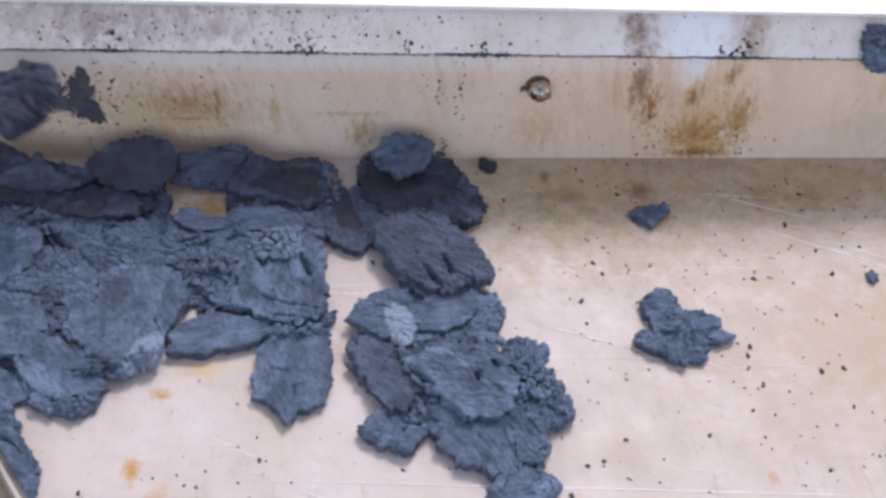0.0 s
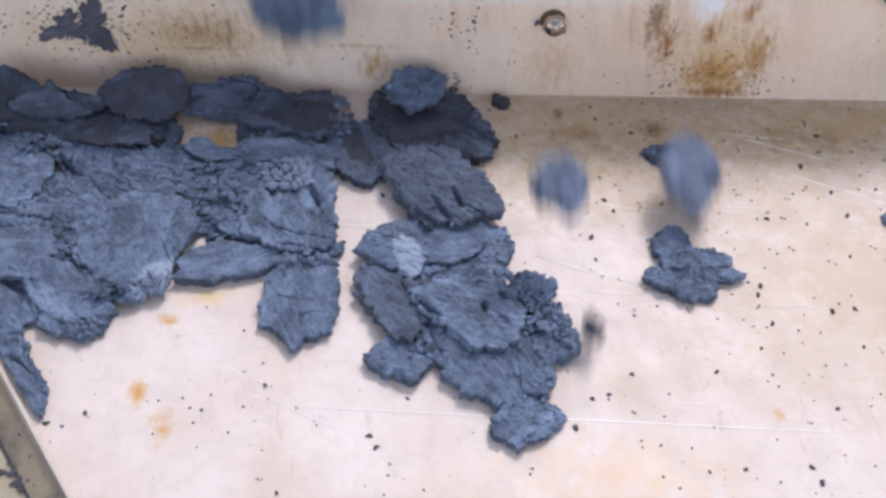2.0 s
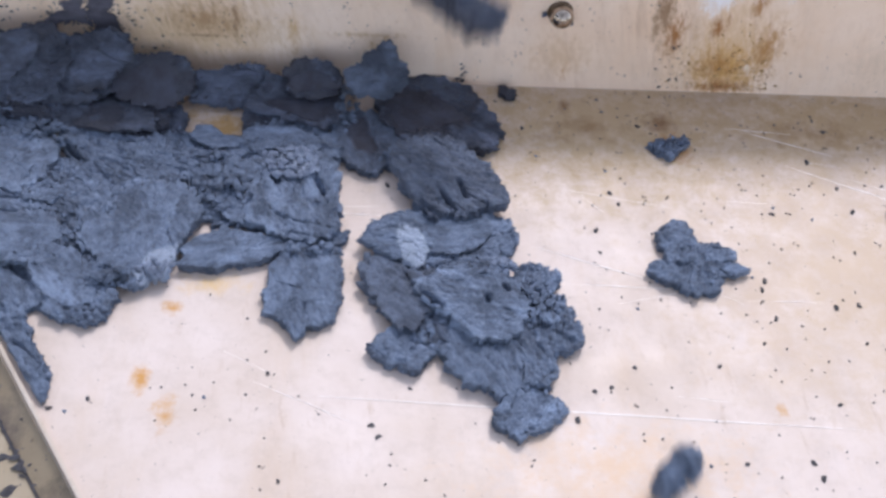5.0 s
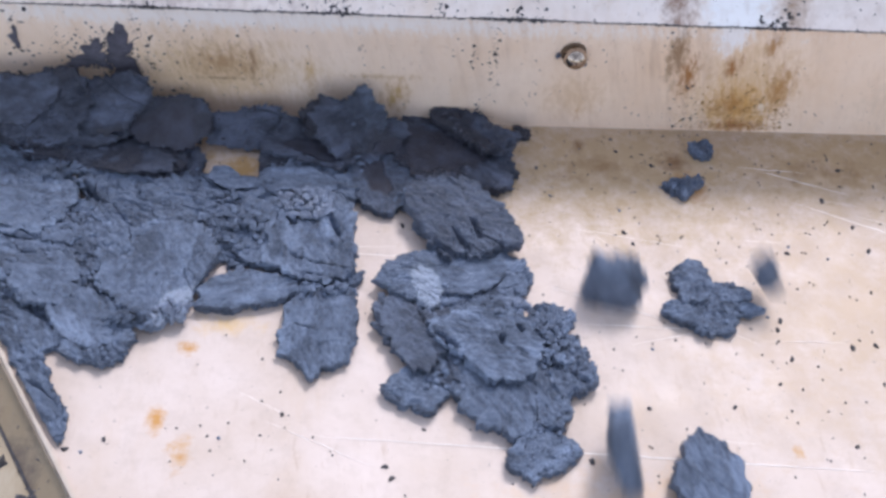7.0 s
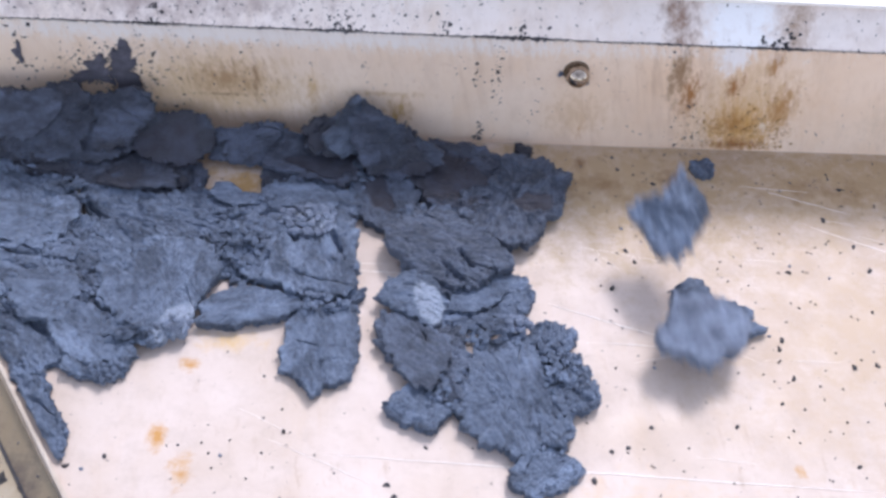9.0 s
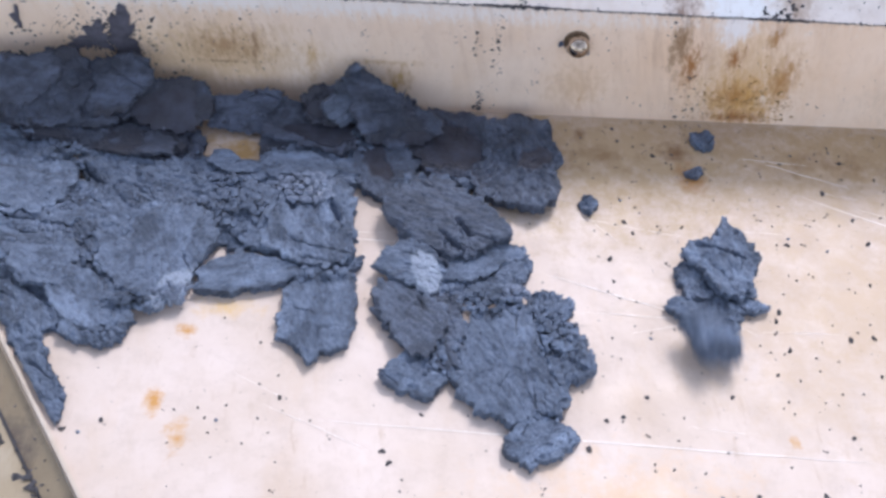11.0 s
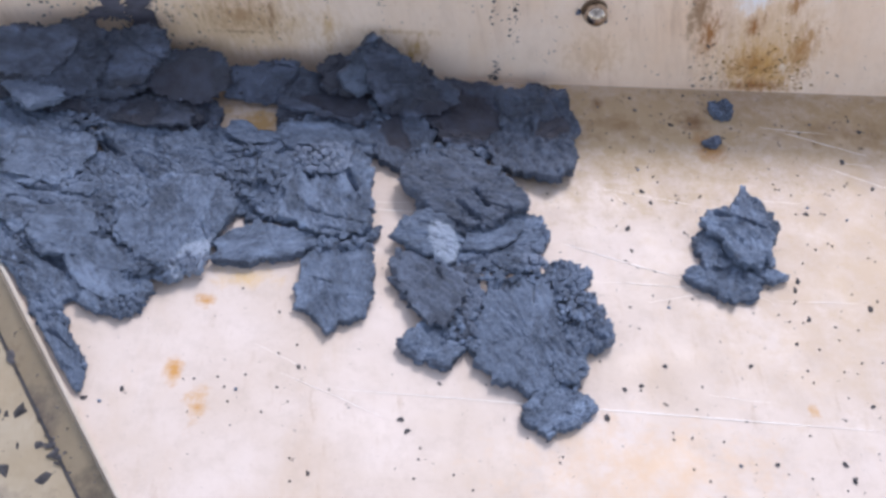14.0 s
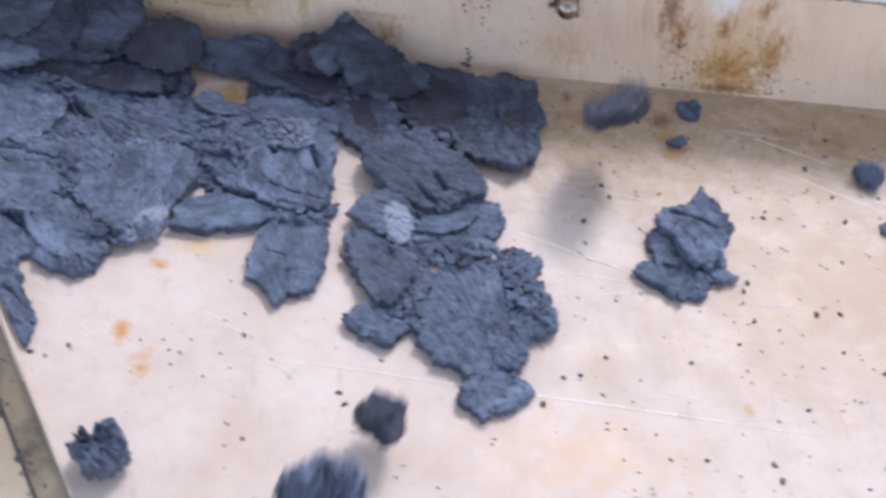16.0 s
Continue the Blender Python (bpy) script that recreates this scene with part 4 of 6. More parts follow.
def motions():
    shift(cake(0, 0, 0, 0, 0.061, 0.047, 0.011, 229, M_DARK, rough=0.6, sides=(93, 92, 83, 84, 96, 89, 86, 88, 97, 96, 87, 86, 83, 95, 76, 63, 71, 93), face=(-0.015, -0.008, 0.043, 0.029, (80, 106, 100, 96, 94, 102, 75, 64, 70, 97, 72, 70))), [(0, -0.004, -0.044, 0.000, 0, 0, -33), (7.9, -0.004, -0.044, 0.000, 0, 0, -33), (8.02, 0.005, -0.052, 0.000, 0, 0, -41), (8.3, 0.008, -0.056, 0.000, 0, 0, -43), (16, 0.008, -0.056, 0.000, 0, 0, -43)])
    shift(cake(0, 0, 0, 0, 0.057, 0.040, 0.012, 230, M_MID, rough=0.5, sides=(69, 86, 84, 83, 91, 99, 105, 98, 103, 99, 91, 80, 76, 82, 93, 71, 66, 59), slits=[(-0.041, -0.020, -0.011, -0.032), (-0.005, -0.011, 0.024, -0.022), (0.002, 0.007, 0.020, -0.006), (0.031, 0.001, 0.048, -0.003), (-0.012, -0.029, 0.022, -0.033)]), [(0, 0.001, -0.127, 0.008, 0, 0, -40), (7.88, 0.001, -0.127, 0.008, 0, 0, -40), (8.0, -0.008, -0.139, 0.009, 0, 0, -30), (8.3, -0.011, -0.143, 0.009, 0, 0, -26), (16, -0.011, -0.143, 0.009, 0, 0, -26)])
    shift(cake(0, 0, 0, 0, 0.045, 0.037, 0.010, 241, rough=0.5, sides=(88, 83, 88, 91, 99, 80, 75, 79, 83, 100, 87, 65, 58, 62, 77, 83, 90, 91), slits=[(-0.040, -0.006, -0.016, -0.014), (-0.014, -0.020, 0.010, -0.031), (0.006, 0.009, 0.011, 0.003), (0.014, 0.023, 0.021, 0.018)]), [(0, 0.011, -0.238, 0.009, 0, 0, -23), (7.12, 0.011, -0.238, 0.009, 0, 0, -23), (7.2, 0.012, -0.252, 0.011, 0, 0, -27), (7.3, 0.009, -0.304, 0.013, 0, 0, -35), (7.4, 0.014, -0.350, 0.013, 0, 0, -39), (7.65, 0.021, -0.583, 0.009, 0, 0, -53), (8.0, 0.031, -0.838, -0.590, 20, 0, -73), (16, 0.031, -0.838, -0.590, 20, 0, -73)])
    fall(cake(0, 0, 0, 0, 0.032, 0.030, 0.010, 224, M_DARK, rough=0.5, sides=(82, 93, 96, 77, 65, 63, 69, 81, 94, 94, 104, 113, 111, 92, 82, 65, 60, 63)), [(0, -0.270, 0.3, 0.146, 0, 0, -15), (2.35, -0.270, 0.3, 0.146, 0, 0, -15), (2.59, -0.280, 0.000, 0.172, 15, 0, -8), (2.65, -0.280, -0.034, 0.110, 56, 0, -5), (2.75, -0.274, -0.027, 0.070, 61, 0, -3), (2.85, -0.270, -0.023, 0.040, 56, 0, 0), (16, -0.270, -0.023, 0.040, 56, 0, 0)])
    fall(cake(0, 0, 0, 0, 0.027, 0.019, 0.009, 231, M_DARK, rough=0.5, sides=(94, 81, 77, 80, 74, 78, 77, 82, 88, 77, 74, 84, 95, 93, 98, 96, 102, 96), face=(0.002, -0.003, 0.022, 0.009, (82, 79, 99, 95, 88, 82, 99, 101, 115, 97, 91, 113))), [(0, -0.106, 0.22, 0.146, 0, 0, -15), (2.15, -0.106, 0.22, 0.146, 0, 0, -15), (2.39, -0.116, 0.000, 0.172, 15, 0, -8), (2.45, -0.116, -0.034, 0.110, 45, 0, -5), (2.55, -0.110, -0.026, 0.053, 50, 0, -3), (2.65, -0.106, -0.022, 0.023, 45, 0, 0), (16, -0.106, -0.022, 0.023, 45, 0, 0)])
    fall(cake(0, 0, 0, 0, 0.028, 0.025, 0.010, 232, M_MID, rough=0.5, sides=(87, 79, 78, 93, 92, 59, 44, 48, 60, 81, 97, 94, 98, 92, 99, 100, 102, 94)), [(0, -0.054, 0.2, 0.146, 0, 0, -15), (4.40, -0.054, 0.2, 0.146, 0, 0, -15), (4.64, -0.064, 0.000, 0.172, 15, 0, -8), (4.70, -0.064, -0.034, 0.110, 59, 0, -5), (4.80, -0.058, -0.027, 0.066, 64, 0, -3), (4.9, -0.054, -0.023, 0.036, 59, 0, 0), (6.7, -0.054, -0.023, 0.036, 59, 0, 0), (6.85, -0.084, -0.023, 0.030, 55, 0, 10), (7.75, -0.084, -0.023, 0.030, 55, 0, 10), (8.1, -0.090, -0.021, 0.034, 59, 0, 25), (16, -0.090, -0.021, 0.034, 59, 0, 25)])
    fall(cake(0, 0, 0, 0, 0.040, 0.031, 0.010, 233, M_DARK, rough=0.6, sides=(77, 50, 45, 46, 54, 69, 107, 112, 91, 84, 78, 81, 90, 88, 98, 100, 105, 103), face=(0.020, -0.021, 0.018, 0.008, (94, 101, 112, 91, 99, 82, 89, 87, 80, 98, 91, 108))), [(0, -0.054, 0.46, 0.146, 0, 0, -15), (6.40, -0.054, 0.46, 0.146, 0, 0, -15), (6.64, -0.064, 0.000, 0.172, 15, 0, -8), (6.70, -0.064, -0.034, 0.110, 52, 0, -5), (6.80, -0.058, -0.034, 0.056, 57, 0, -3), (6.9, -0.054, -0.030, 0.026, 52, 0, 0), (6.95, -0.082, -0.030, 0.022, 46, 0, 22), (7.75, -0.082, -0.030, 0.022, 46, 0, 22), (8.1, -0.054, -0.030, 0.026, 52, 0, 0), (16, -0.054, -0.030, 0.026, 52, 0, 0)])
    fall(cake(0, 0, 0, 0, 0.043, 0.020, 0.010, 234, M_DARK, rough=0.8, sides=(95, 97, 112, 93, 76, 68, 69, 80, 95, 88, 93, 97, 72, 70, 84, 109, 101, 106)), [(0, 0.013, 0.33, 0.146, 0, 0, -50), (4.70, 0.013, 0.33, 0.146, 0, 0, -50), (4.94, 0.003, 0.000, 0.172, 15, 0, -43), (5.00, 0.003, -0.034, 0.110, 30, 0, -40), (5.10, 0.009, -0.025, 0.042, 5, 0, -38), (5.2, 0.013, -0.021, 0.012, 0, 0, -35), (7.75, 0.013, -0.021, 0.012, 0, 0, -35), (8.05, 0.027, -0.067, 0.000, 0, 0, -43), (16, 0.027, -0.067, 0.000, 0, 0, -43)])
    fall(cake(0, 0, 0, 0, 0.061, 0.045, 0.012, 235, M_MID, rough=0.7, sides=(72, 79, 86, 81, 66, 80, 88, 102, 94, 99, 96, 102, 68, 61, 93, 93, 80, 73), face=(-0.005, 0.016, 0.014, 0.016, (99, 77, 81, 95, 92, 114, 80, 78, 103, 98, 111, 96))), [(0, 0.047, 0.43, 0.146, 0, 0, -104), (7.95, 0.047, 0.43, 0.146, 0, 0, -104), (8.19, 0.037, 0.000, 0.172, 15, 0, -97), (8.25, 0.037, -0.034, 0.110, 30, 0, -94), (8.35, 0.043, -0.077, 0.034, 5, 0, -92), (8.45, 0.047, -0.073, 0.004, 0, 0, -89), (8.5, 0.043, -0.081, 0.004, 0, 0, -117), (9.3, 0.043, -0.081, 0.004, 0, 0, -117), (10.2, 0.047, -0.073, 0.004, 0, 0, -89), (16, 0.047, -0.073, 0.004, 0, 0, -89)])
    fall(cake(0, 0, 0, 0, 0.041, 0.036, 0.010, 236, rough=0.7, sides=(99, 79, 69, 68, 72, 72, 74, 80, 100, 55, 46, 50, 74, 92, 74, 71, 77, 93), slits=[(0.008, 0.015, -0.007, -0.006), (-0.007, -0.006, -0.011, -0.021)]), [(0, 0.169, 0.372, 0.146, 0, 0, -100), (8.6, 0.169, 0.372, 0.146, 0, 0, -100), (8.84, 0.155, 0.000, 0.172, 18, 6, -95), (8.9, 0.155, -0.033, 0.080, 30, 10, -90), (9, 0.153, -0.129, 0.050, 20, 10, -90), (9.1, 0.181, -0.163, 0.030, 10, 0, -84), (9.2, 0.198, -0.164, 0.008, 0, 0, -82), (16, 0.198, -0.164, 0.008, 0, 0, -82)])
    fall(cake(0, 0, 0, 0, 0.073, 0.038, 0.010, 223, M_DARK, rough=0.7, sides=(63, 64, 74, 88, 62, 47, 49, 59, 64, 79, 103, 129, 112, 96, 91, 88, 70, 63)), [(0, -0.334, 0.18, 0.146, 0, 0, -15), (2.55, -0.334, 0.18, 0.146, 0, 0, -15), (2.79, -0.344, 0.000, 0.172, 15, 0, -8), (2.85, -0.344, -0.034, 0.110, 55, 0, -5), (2.95, -0.338, -0.031, 0.070, 60, 0, -3), (3.05, -0.334, -0.027, 0.040, 55, 0, 0), (16, -0.334, -0.027, 0.040, 55, 0, 0)])
    shift(cake(0, 0, 0, 0, 0.019, 0.014, 0.008, 249, rough=1.6, sides=(90, 103, 94, 83, 84, 96, 90, 95, 82, 77, 74, 75, 86, 91, 68, 63, 67, 83)), [(0, 0.186, -0.072, 0.000, 0, 0, 23), (9.9, 0.186, -0.072, 0.000, 0, 0, 23), (10.1, 0.174, -0.122, 0.004, 10, 0, 48), (10.4, 0.136, -0.312, 0.006, 20, 0, 93), (10.75, 0.126, -0.582, 0.006, 10, 0, 133), (11.1, 0.126, -0.842, -0.588, 30, 0, 163), (16, 0.126, -0.842, -0.588, 30, 0, 163)])
    shift(cake(0, 0, 0, 0, 0.037, 0.021, 0.010, 248, rough=0.8, sides=(50, 85, 105, 92, 84, 82, 76, 74, 78, 92, 93, 93, 81, 74, 70, 72, 78, 93, 99, 101, 86, 76, 59, 52), lobes=[(-0.004, 0.029, 0.016, 0.022, (97, 102, 103, 107, 86, 81, 86, 89, 95, 88, 121, 105, 94, 93, 100, 91)), (0.021, 0.018, 0.017, 0.013, (69, 57, 47, 46, 53, 77, 115, 95, 93, 108, 93, 93, 93, 104, 120, 106)), (0.029, -0.001, 0.016, 0.006, (75, 69, 75, 98, 97, 106, 121, 98, 94, 106, 107, 101, 92, 88, 99, 98))]), [(0, 0.180, -0.202, 0.000, 0, 0, 7), (9.12, 0.180, -0.202, 0.000, 0, 0, 7), (9.25, 0.183, -0.208, 0.000, 0, 0, 7), (9.6, 0.183, -0.208, 0.000, 0, 0, 7), (16, 0.183, -0.208, 0.000, 0, 0, 7)])
    fall(cake(0, 0, 0, 0, 0.025, 0.031, 0.018, 101, M_DARK, rough=0.9, fine=False, rag=0.9), [(0, -0.293, -0.051, 0.100, 5, -18, 0), (0.1, -0.276, -0.047, 0.080, 42, 16, -1), (0.3, -0.250, -0.316, 0.025, 79, 50, -3), (0.5, -0.224, -0.580, 0.025, 79, 60, 7), (0.85, -0.224, -0.866, -0.590, 109, 50, 17), (16, -0.224, -0.866, -0.590, 109, 50, 17)])
    fall(cake(0, 0, 0, 0, 0.012, 0.012, 0.014, 102, M_SLUDGE, rough=0.9, fine=False, rag=0.9), [(0, -0.259, 0.145, 0.144, 0, 0, -15), (0.3, -0.259, 0.145, 0.144, 0, 0, -15), (0.54, -0.254, 0.000, 0.165, -13, 4, -8), (0.6, -0.254, -0.182, 0.025, -21, 7, 0), (0.7, -0.208, -0.329, 0.015, -48, 24, 4), (0.87, -0.129, -0.580, 0.015, -48, 34, 14), (1.22, -0.129, -0.862, -0.590, -18, 24, 24), (16, -0.129, -0.862, -0.590, -18, 24, 24)])
    fall(cake(0, 0, 0, 0, 0.013, 0.010, 0.014, 103, M_SLUDGE, rough=0.9, fine=False, rag=0.9), [(0, -0.261, 0.405, 0.144, 0, 0, -15), (0.6, -0.261, 0.405, 0.144, 0, 0, -15), (0.84, -0.244, 0.000, 0.165, 17, -2, -8), (0.9, -0.244, -0.221, 0.025, 29, -3, 0), (1, -0.205, -0.340, 0.015, 46, 16, -11), (1.2, -0.126, -0.580, 0.015, 46, 26, -1), (1.55, -0.126, -0.860, -0.590, 76, 16, 9), (16, -0.126, -0.860, -0.590, 76, 16, 9)])
    fall(cake(0, 0, 0, 0, 0.011, 0.011, 0.013, 104, M_DARK, rough=0.9, fine=False, rag=0.9), [(0, -0.255, 0.244, 0.144, 0, 0, -15), (0.8, -0.255, 0.244, 0.144, 0, 0, -15), (1.04, -0.264, 0.000, 0.165, 17, 13, -8), (1.1, -0.264, -0.227, 0.025, 28, 22, 0), (1.2, -0.236, -0.335, 0.015, 46, 1, -7), (1.43, -0.172, -0.580, 0.015, 46, 11, 3), (1.78, -0.172, -0.881, -0.590, 76, 1, 13), (16, -0.172, -0.881, -0.590, 76, 1, 13)])
    fall(cake(0, 0, 0, 0, 0.020, 0.054, 0.016, 105, M_PALE, rough=0.6, fine=False, rag=0.9), [(0, 0.028, 0.504, 0.144, 0, 0, -15), (1.1, 0.028, 0.504, 0.144, 0, 0, -15), (1.34, 0.017, 0.000, 0.165, 36, 6, -8), (1.4, 0.017, -0.098, 0.100, 60, 10, 0), (1.5, 0.007, -0.142, 0.090, 85, 14, 0), (1.6, -0.037, -0.380, 0.050, 110, 20, 10), (1.7, -0.081, -0.580, 0.050, 110, 30, 20), (2.05, -0.081, -0.833, -0.590, 140, 20, 30), (16, -0.081, -0.833, -0.590, 140, 20, 30)])
    fall(cake(0, 0, 0, 0, 0.017, 0.037, 0.016, 106, M_DARK, rough=0.9, fine=False, rag=0.9), [(0, 0.317, 0.343, 0.144, 0, 0, -12), (1.1, 0.317, 0.343, 0.144, 0, 0, -12), (1.34, 0.335, 0.000, 0.165, 8, 14, -5), (1.4, 0.335, -0.033, 0.130, 13, 24, 3), (1.5, 0.344, -0.071, 0.090, -26, 59, 16), (1.7, 0.311, -0.248, 0.025, -65, 95, 29), (2.08, 0.249, -0.580, 0.025, -65, 105, 39), (2.43, 0.249, -0.881, -0.590, -35, 95, 49), (16, 0.249, -0.881, -0.590, -35, 95, 49)])
    fall(cake(0, 0, 0, 0, 0.022, 0.022, 0.015, 107, M_PALE, rough=0.6, fine=False, rag=0.9), [(0, 0.062, 0.183, 0.144, 0, 0, -13), (1.6, 0.062, 0.183, 0.144, 0, 0, -13), (1.84, 0.070, 0.000, 0.165, -9, 3, -6), (1.9, 0.070, -0.078, 0.100, -15, 5, 2), (2, 0.072, -0.170, 0.070, 23, 18, 2), (2.1, 0.088, -0.313, 0.025, 60, 30, 1), (2.29, 0.118, -0.580, 0.025, 60, 40, 11), (2.64, 0.118, -0.814, -0.590, 90, 30, 21), (16, 0.118, -0.814, -0.590, 90, 30, 21)])
    fall(cake(0, 0, 0, 0, 0.021, 0.036, 0.016, 108, M_PALE, rough=0.6, fine=False, rag=0.9), [(0, 0.165, 0.442, 0.144, 0, 0, -13), (1.6, 0.165, 0.442, 0.144, 0, 0, -13), (1.84, 0.177, 0.000, 0.165, -13, 11, -6), (1.9, 0.177, -0.050, 0.090, -22, 19, 2), (2, 0.190, -0.119, 0.025, 8, 10, -6), (2.1, 0.189, -0.305, 0.015, 39, 1, -15), (2.25, 0.188, -0.580, 0.015, 39, 11, -5), (2.6, 0.188, -0.808, -0.590, 69, 1, 5), (16, 0.188, -0.808, -0.590, 69, 1, 5)])
    fall(cake(0, 0, 0, 0, 0.007, 0.007, 0.010, 109, M_DARK, rough=0.9, fine=False, rag=0.9), [(0, 0.135, 0.282, 0.144, 0, 0, -15), (1.6, 0.135, 0.282, 0.144, 0, 0, -15), (1.84, 0.117, 0.000, 0.165, -8, -1, -8), (1.9, 0.117, -0.122, 0.020, -13, -2, 0), (2, 0.098, -0.257, 0.015, -9, -34, 0), (2.24, 0.053, -0.580, 0.015, -9, -24, 10), (2.59, 0.053, -0.856, -0.590, 21, -34, 20), (16, 0.053, -0.856, -0.590, 21, -34, 20)])
    fall(cake(0, 0, 0, 0, 0.033, 0.021, 0.012, 110, M_SLUDGE, rough=0.9, fine=False, rag=1.4), [(0, -0.120, 0.542, 0.144, 0, 0, -15), (1.7, -0.120, 0.542, 0.144, 0, 0, -15), (1.94, -0.111, 0.000, 0.165, 36, 0, -8), (2, -0.111, -0.020, 0.100, 60, 0, 0), (2.1, -0.064, -0.020, 0.035, 50, 0, 10), (2.5, -0.073, -0.020, 0.035, 50, 0, 10), (2.7, -0.059, -0.054, 0.030, 40, 0, 10), (2.9, -0.067, -0.079, 0.020, 20, 0, 0), (3, -0.067, -0.150, 0.030, 40, 20, 0), (3.1, -0.051, -0.267, 0.040, 70, 40, 10), (3.25, -0.098, -0.385, 0.040, 95, 60, 10), (3.5, -0.176, -0.580, 0.040, 95, 70, 20), (3.85, -0.176, -0.854, -0.590, 125, 60, 30), (16, -0.176, -0.854, -0.590, 125, 60, 30)])
    fall(cake(0, 0, 0, 0, 0.025, 0.017, 0.014, 111, M_SLUDGE, rough=0.9, fine=False, rag=0.9), [(0, -0.018, -0.020, 0.022, 38, 0, 20), (2.6, -0.018, -0.020, 0.022, 38, 0, 20), (2.8, -0.016, -0.029, 0.020, 38, 0, 20), (2.9, -0.011, -0.077, 0.020, 25, 0, 20), (3, -0.003, -0.140, 0.020, 15, 0, 20), (3.1, -0.030, -0.251, 0.020, 10, 0, 30), (3.25, -0.051, -0.384, 0.020, 0, 0, 40), (3.47, -0.082, -0.580, 0.020, 0, 10, 50), (3.82, -0.082, -0.862, -0.590, 30, 0, 60), (16, -0.082, -0.862, -0.590, 30, 0, 60)])
    fall(cake(0, 0, 0, 0, 0.007, 0.026, 0.010, 113, M_DARK, rough=0.9, fine=False, rag=0.9), [(0, -0.143, 0.480, 0.144, 0, 0, -15), (2.1, -0.143, 0.480, 0.144, 0, 0, -15), (2.34, -0.133, 0.000, 0.165, -17, 13, -8), (2.4, -0.133, -0.113, 0.060, -28, 22, 0), (2.5, -0.131, -0.284, 0.025, -10, -17, 2), (2.67, -0.128, -0.580, 0.025, -10, -7, 12), (3.02, -0.128, -0.888, -0.590, 20, -17, 22), (16, -0.128, -0.888, -0.590, 20, -17, 22)])
    fall(cake(0, 0, 0, 0, 0.008, 0.030, 0.013, 114, M_SLUDGE, rough=0.9, fine=False, rag=0.9), [(0, -0.149, 0.320, 0.144, 0, 0, -15), (2.6, -0.149, 0.320, 0.144, 0, 0, -15), (2.84, -0.135, 0.000, 0.165, -9, -14, -8), (2.9, -0.135, -0.130, 0.060, -16, -24, 0), (3, -0.161, -0.260, 0.025, -2, -45, 5), (3.1, -0.212, -0.295, 0.015, 11, -65, 10), (3.2, -0.244, -0.340, 0.010, 24, -86, 15), (3.6, -0.372, -0.580, 0.010, 24, -76, 25), (3.95, -0.372, -0.898, -0.590, 54, -86, 35), (16, -0.372, -0.898, -0.590, 54, -86, 35)])
    fall(cake(0, 0, 0, 0, 0.006, 0.020, 0.010, 115, M_DARK, rough=0.9, fine=False, rag=0.9), [(0, -0.177, 0.159, 0.144, 0, 0, -15), (2.6, -0.177, 0.159, 0.144, 0, 0, -15), (2.84, -0.191, 0.000, 0.165, 14, -11, -8), (2.9, -0.191, -0.164, 0.025, 24, -18, 0), (3, -0.196, -0.318, 0.020, -7, -49, 10), (3.17, -0.205, -0.580, 0.020, -7, -39, 20), (3.52, -0.205, -0.899, -0.590, 23, -49, 30), (16, -0.205, -0.899, -0.590, 23, -49, 30)])
    fall(cake(0, 0, 0, 0, 0.010, 0.011, 0.013, 116, M_DARK, rough=0.9, fine=False, rag=0.9), [(0, -0.267, 0.419, 0.144, 0, 0, -15), (2.6, -0.267, 0.419, 0.144, 0, 0, -15), (2.84, -0.277, 0.000, 0.165, 12, 4, -8), (2.9, -0.277, -0.213, 0.060, 19, 6, 0), (3, -0.251, -0.323, 0.015, 37, -33, 6), (3.1, -0.226, -0.359, 0.010, 55, -73, 12), (3.47, -0.134, -0.580, 0.010, 55, -63, 22), (3.82, -0.134, -0.848, -0.590, 85, -73, 32), (16, -0.134, -0.848, -0.590, 85, -73, 32)])
    fall(cake(0, 0, 0, 0, 0.017, 0.018, 0.015, 117, M_SLUDGE, rough=0.9, fine=False, rag=0.9), [(0, 0.089, 0.259, 0.144, 0, 0, -12), (2.7, 0.089, 0.259, 0.144, 0, 0, -12), (2.94, 0.104, 0.000, 0.165, -9, -12, -5), (3, 0.104, -0.034, 0.110, -16, -20, 3), (3.1, 0.109, -0.090, 0.070, -24, -47, -1), (3.2, 0.173, -0.125, 0.020, -32, -75, -4), (3.3, 0.254, -0.199, 0.015, -40, -102, -8), (3.4, 0.277, -0.295, 0.010, -48, -129, -12), (3.7, 0.345, -0.580, 0.010, -48, -119, -2), (4.05, 0.345, -0.853, -0.590, -18, -129, 8), (16, 0.345, -0.853, -0.590, -18, -129, 8)])
    fall(cake(0, 0, 0, 0, 0.012, 0.011, 0.012, 118, M_DARK, rough=0.9, fine=False, rag=0.9), [(0, 0.043, 0.518, 0.144, 0, 0, -11), (3.1, 0.043, 0.518, 0.144, 0, 0, -11), (3.34, 0.051, 0.000, 0.165, 8, -11, -4), (3.4, 0.051, -0.107, 0.100, 13, -19, 4), (3.5, 0.059, -0.168, 0.060, -19, -30, 15), (3.6, 0.155, -0.310, 0.015, -51, -41, 26), (3.79, 0.338, -0.580, 0.015, -51, -31, 36), (4.14, 0.338, -0.889, -0.590, -21, -41, 46), (16, 0.338, -0.889, -0.590, -21, -41, 46)])
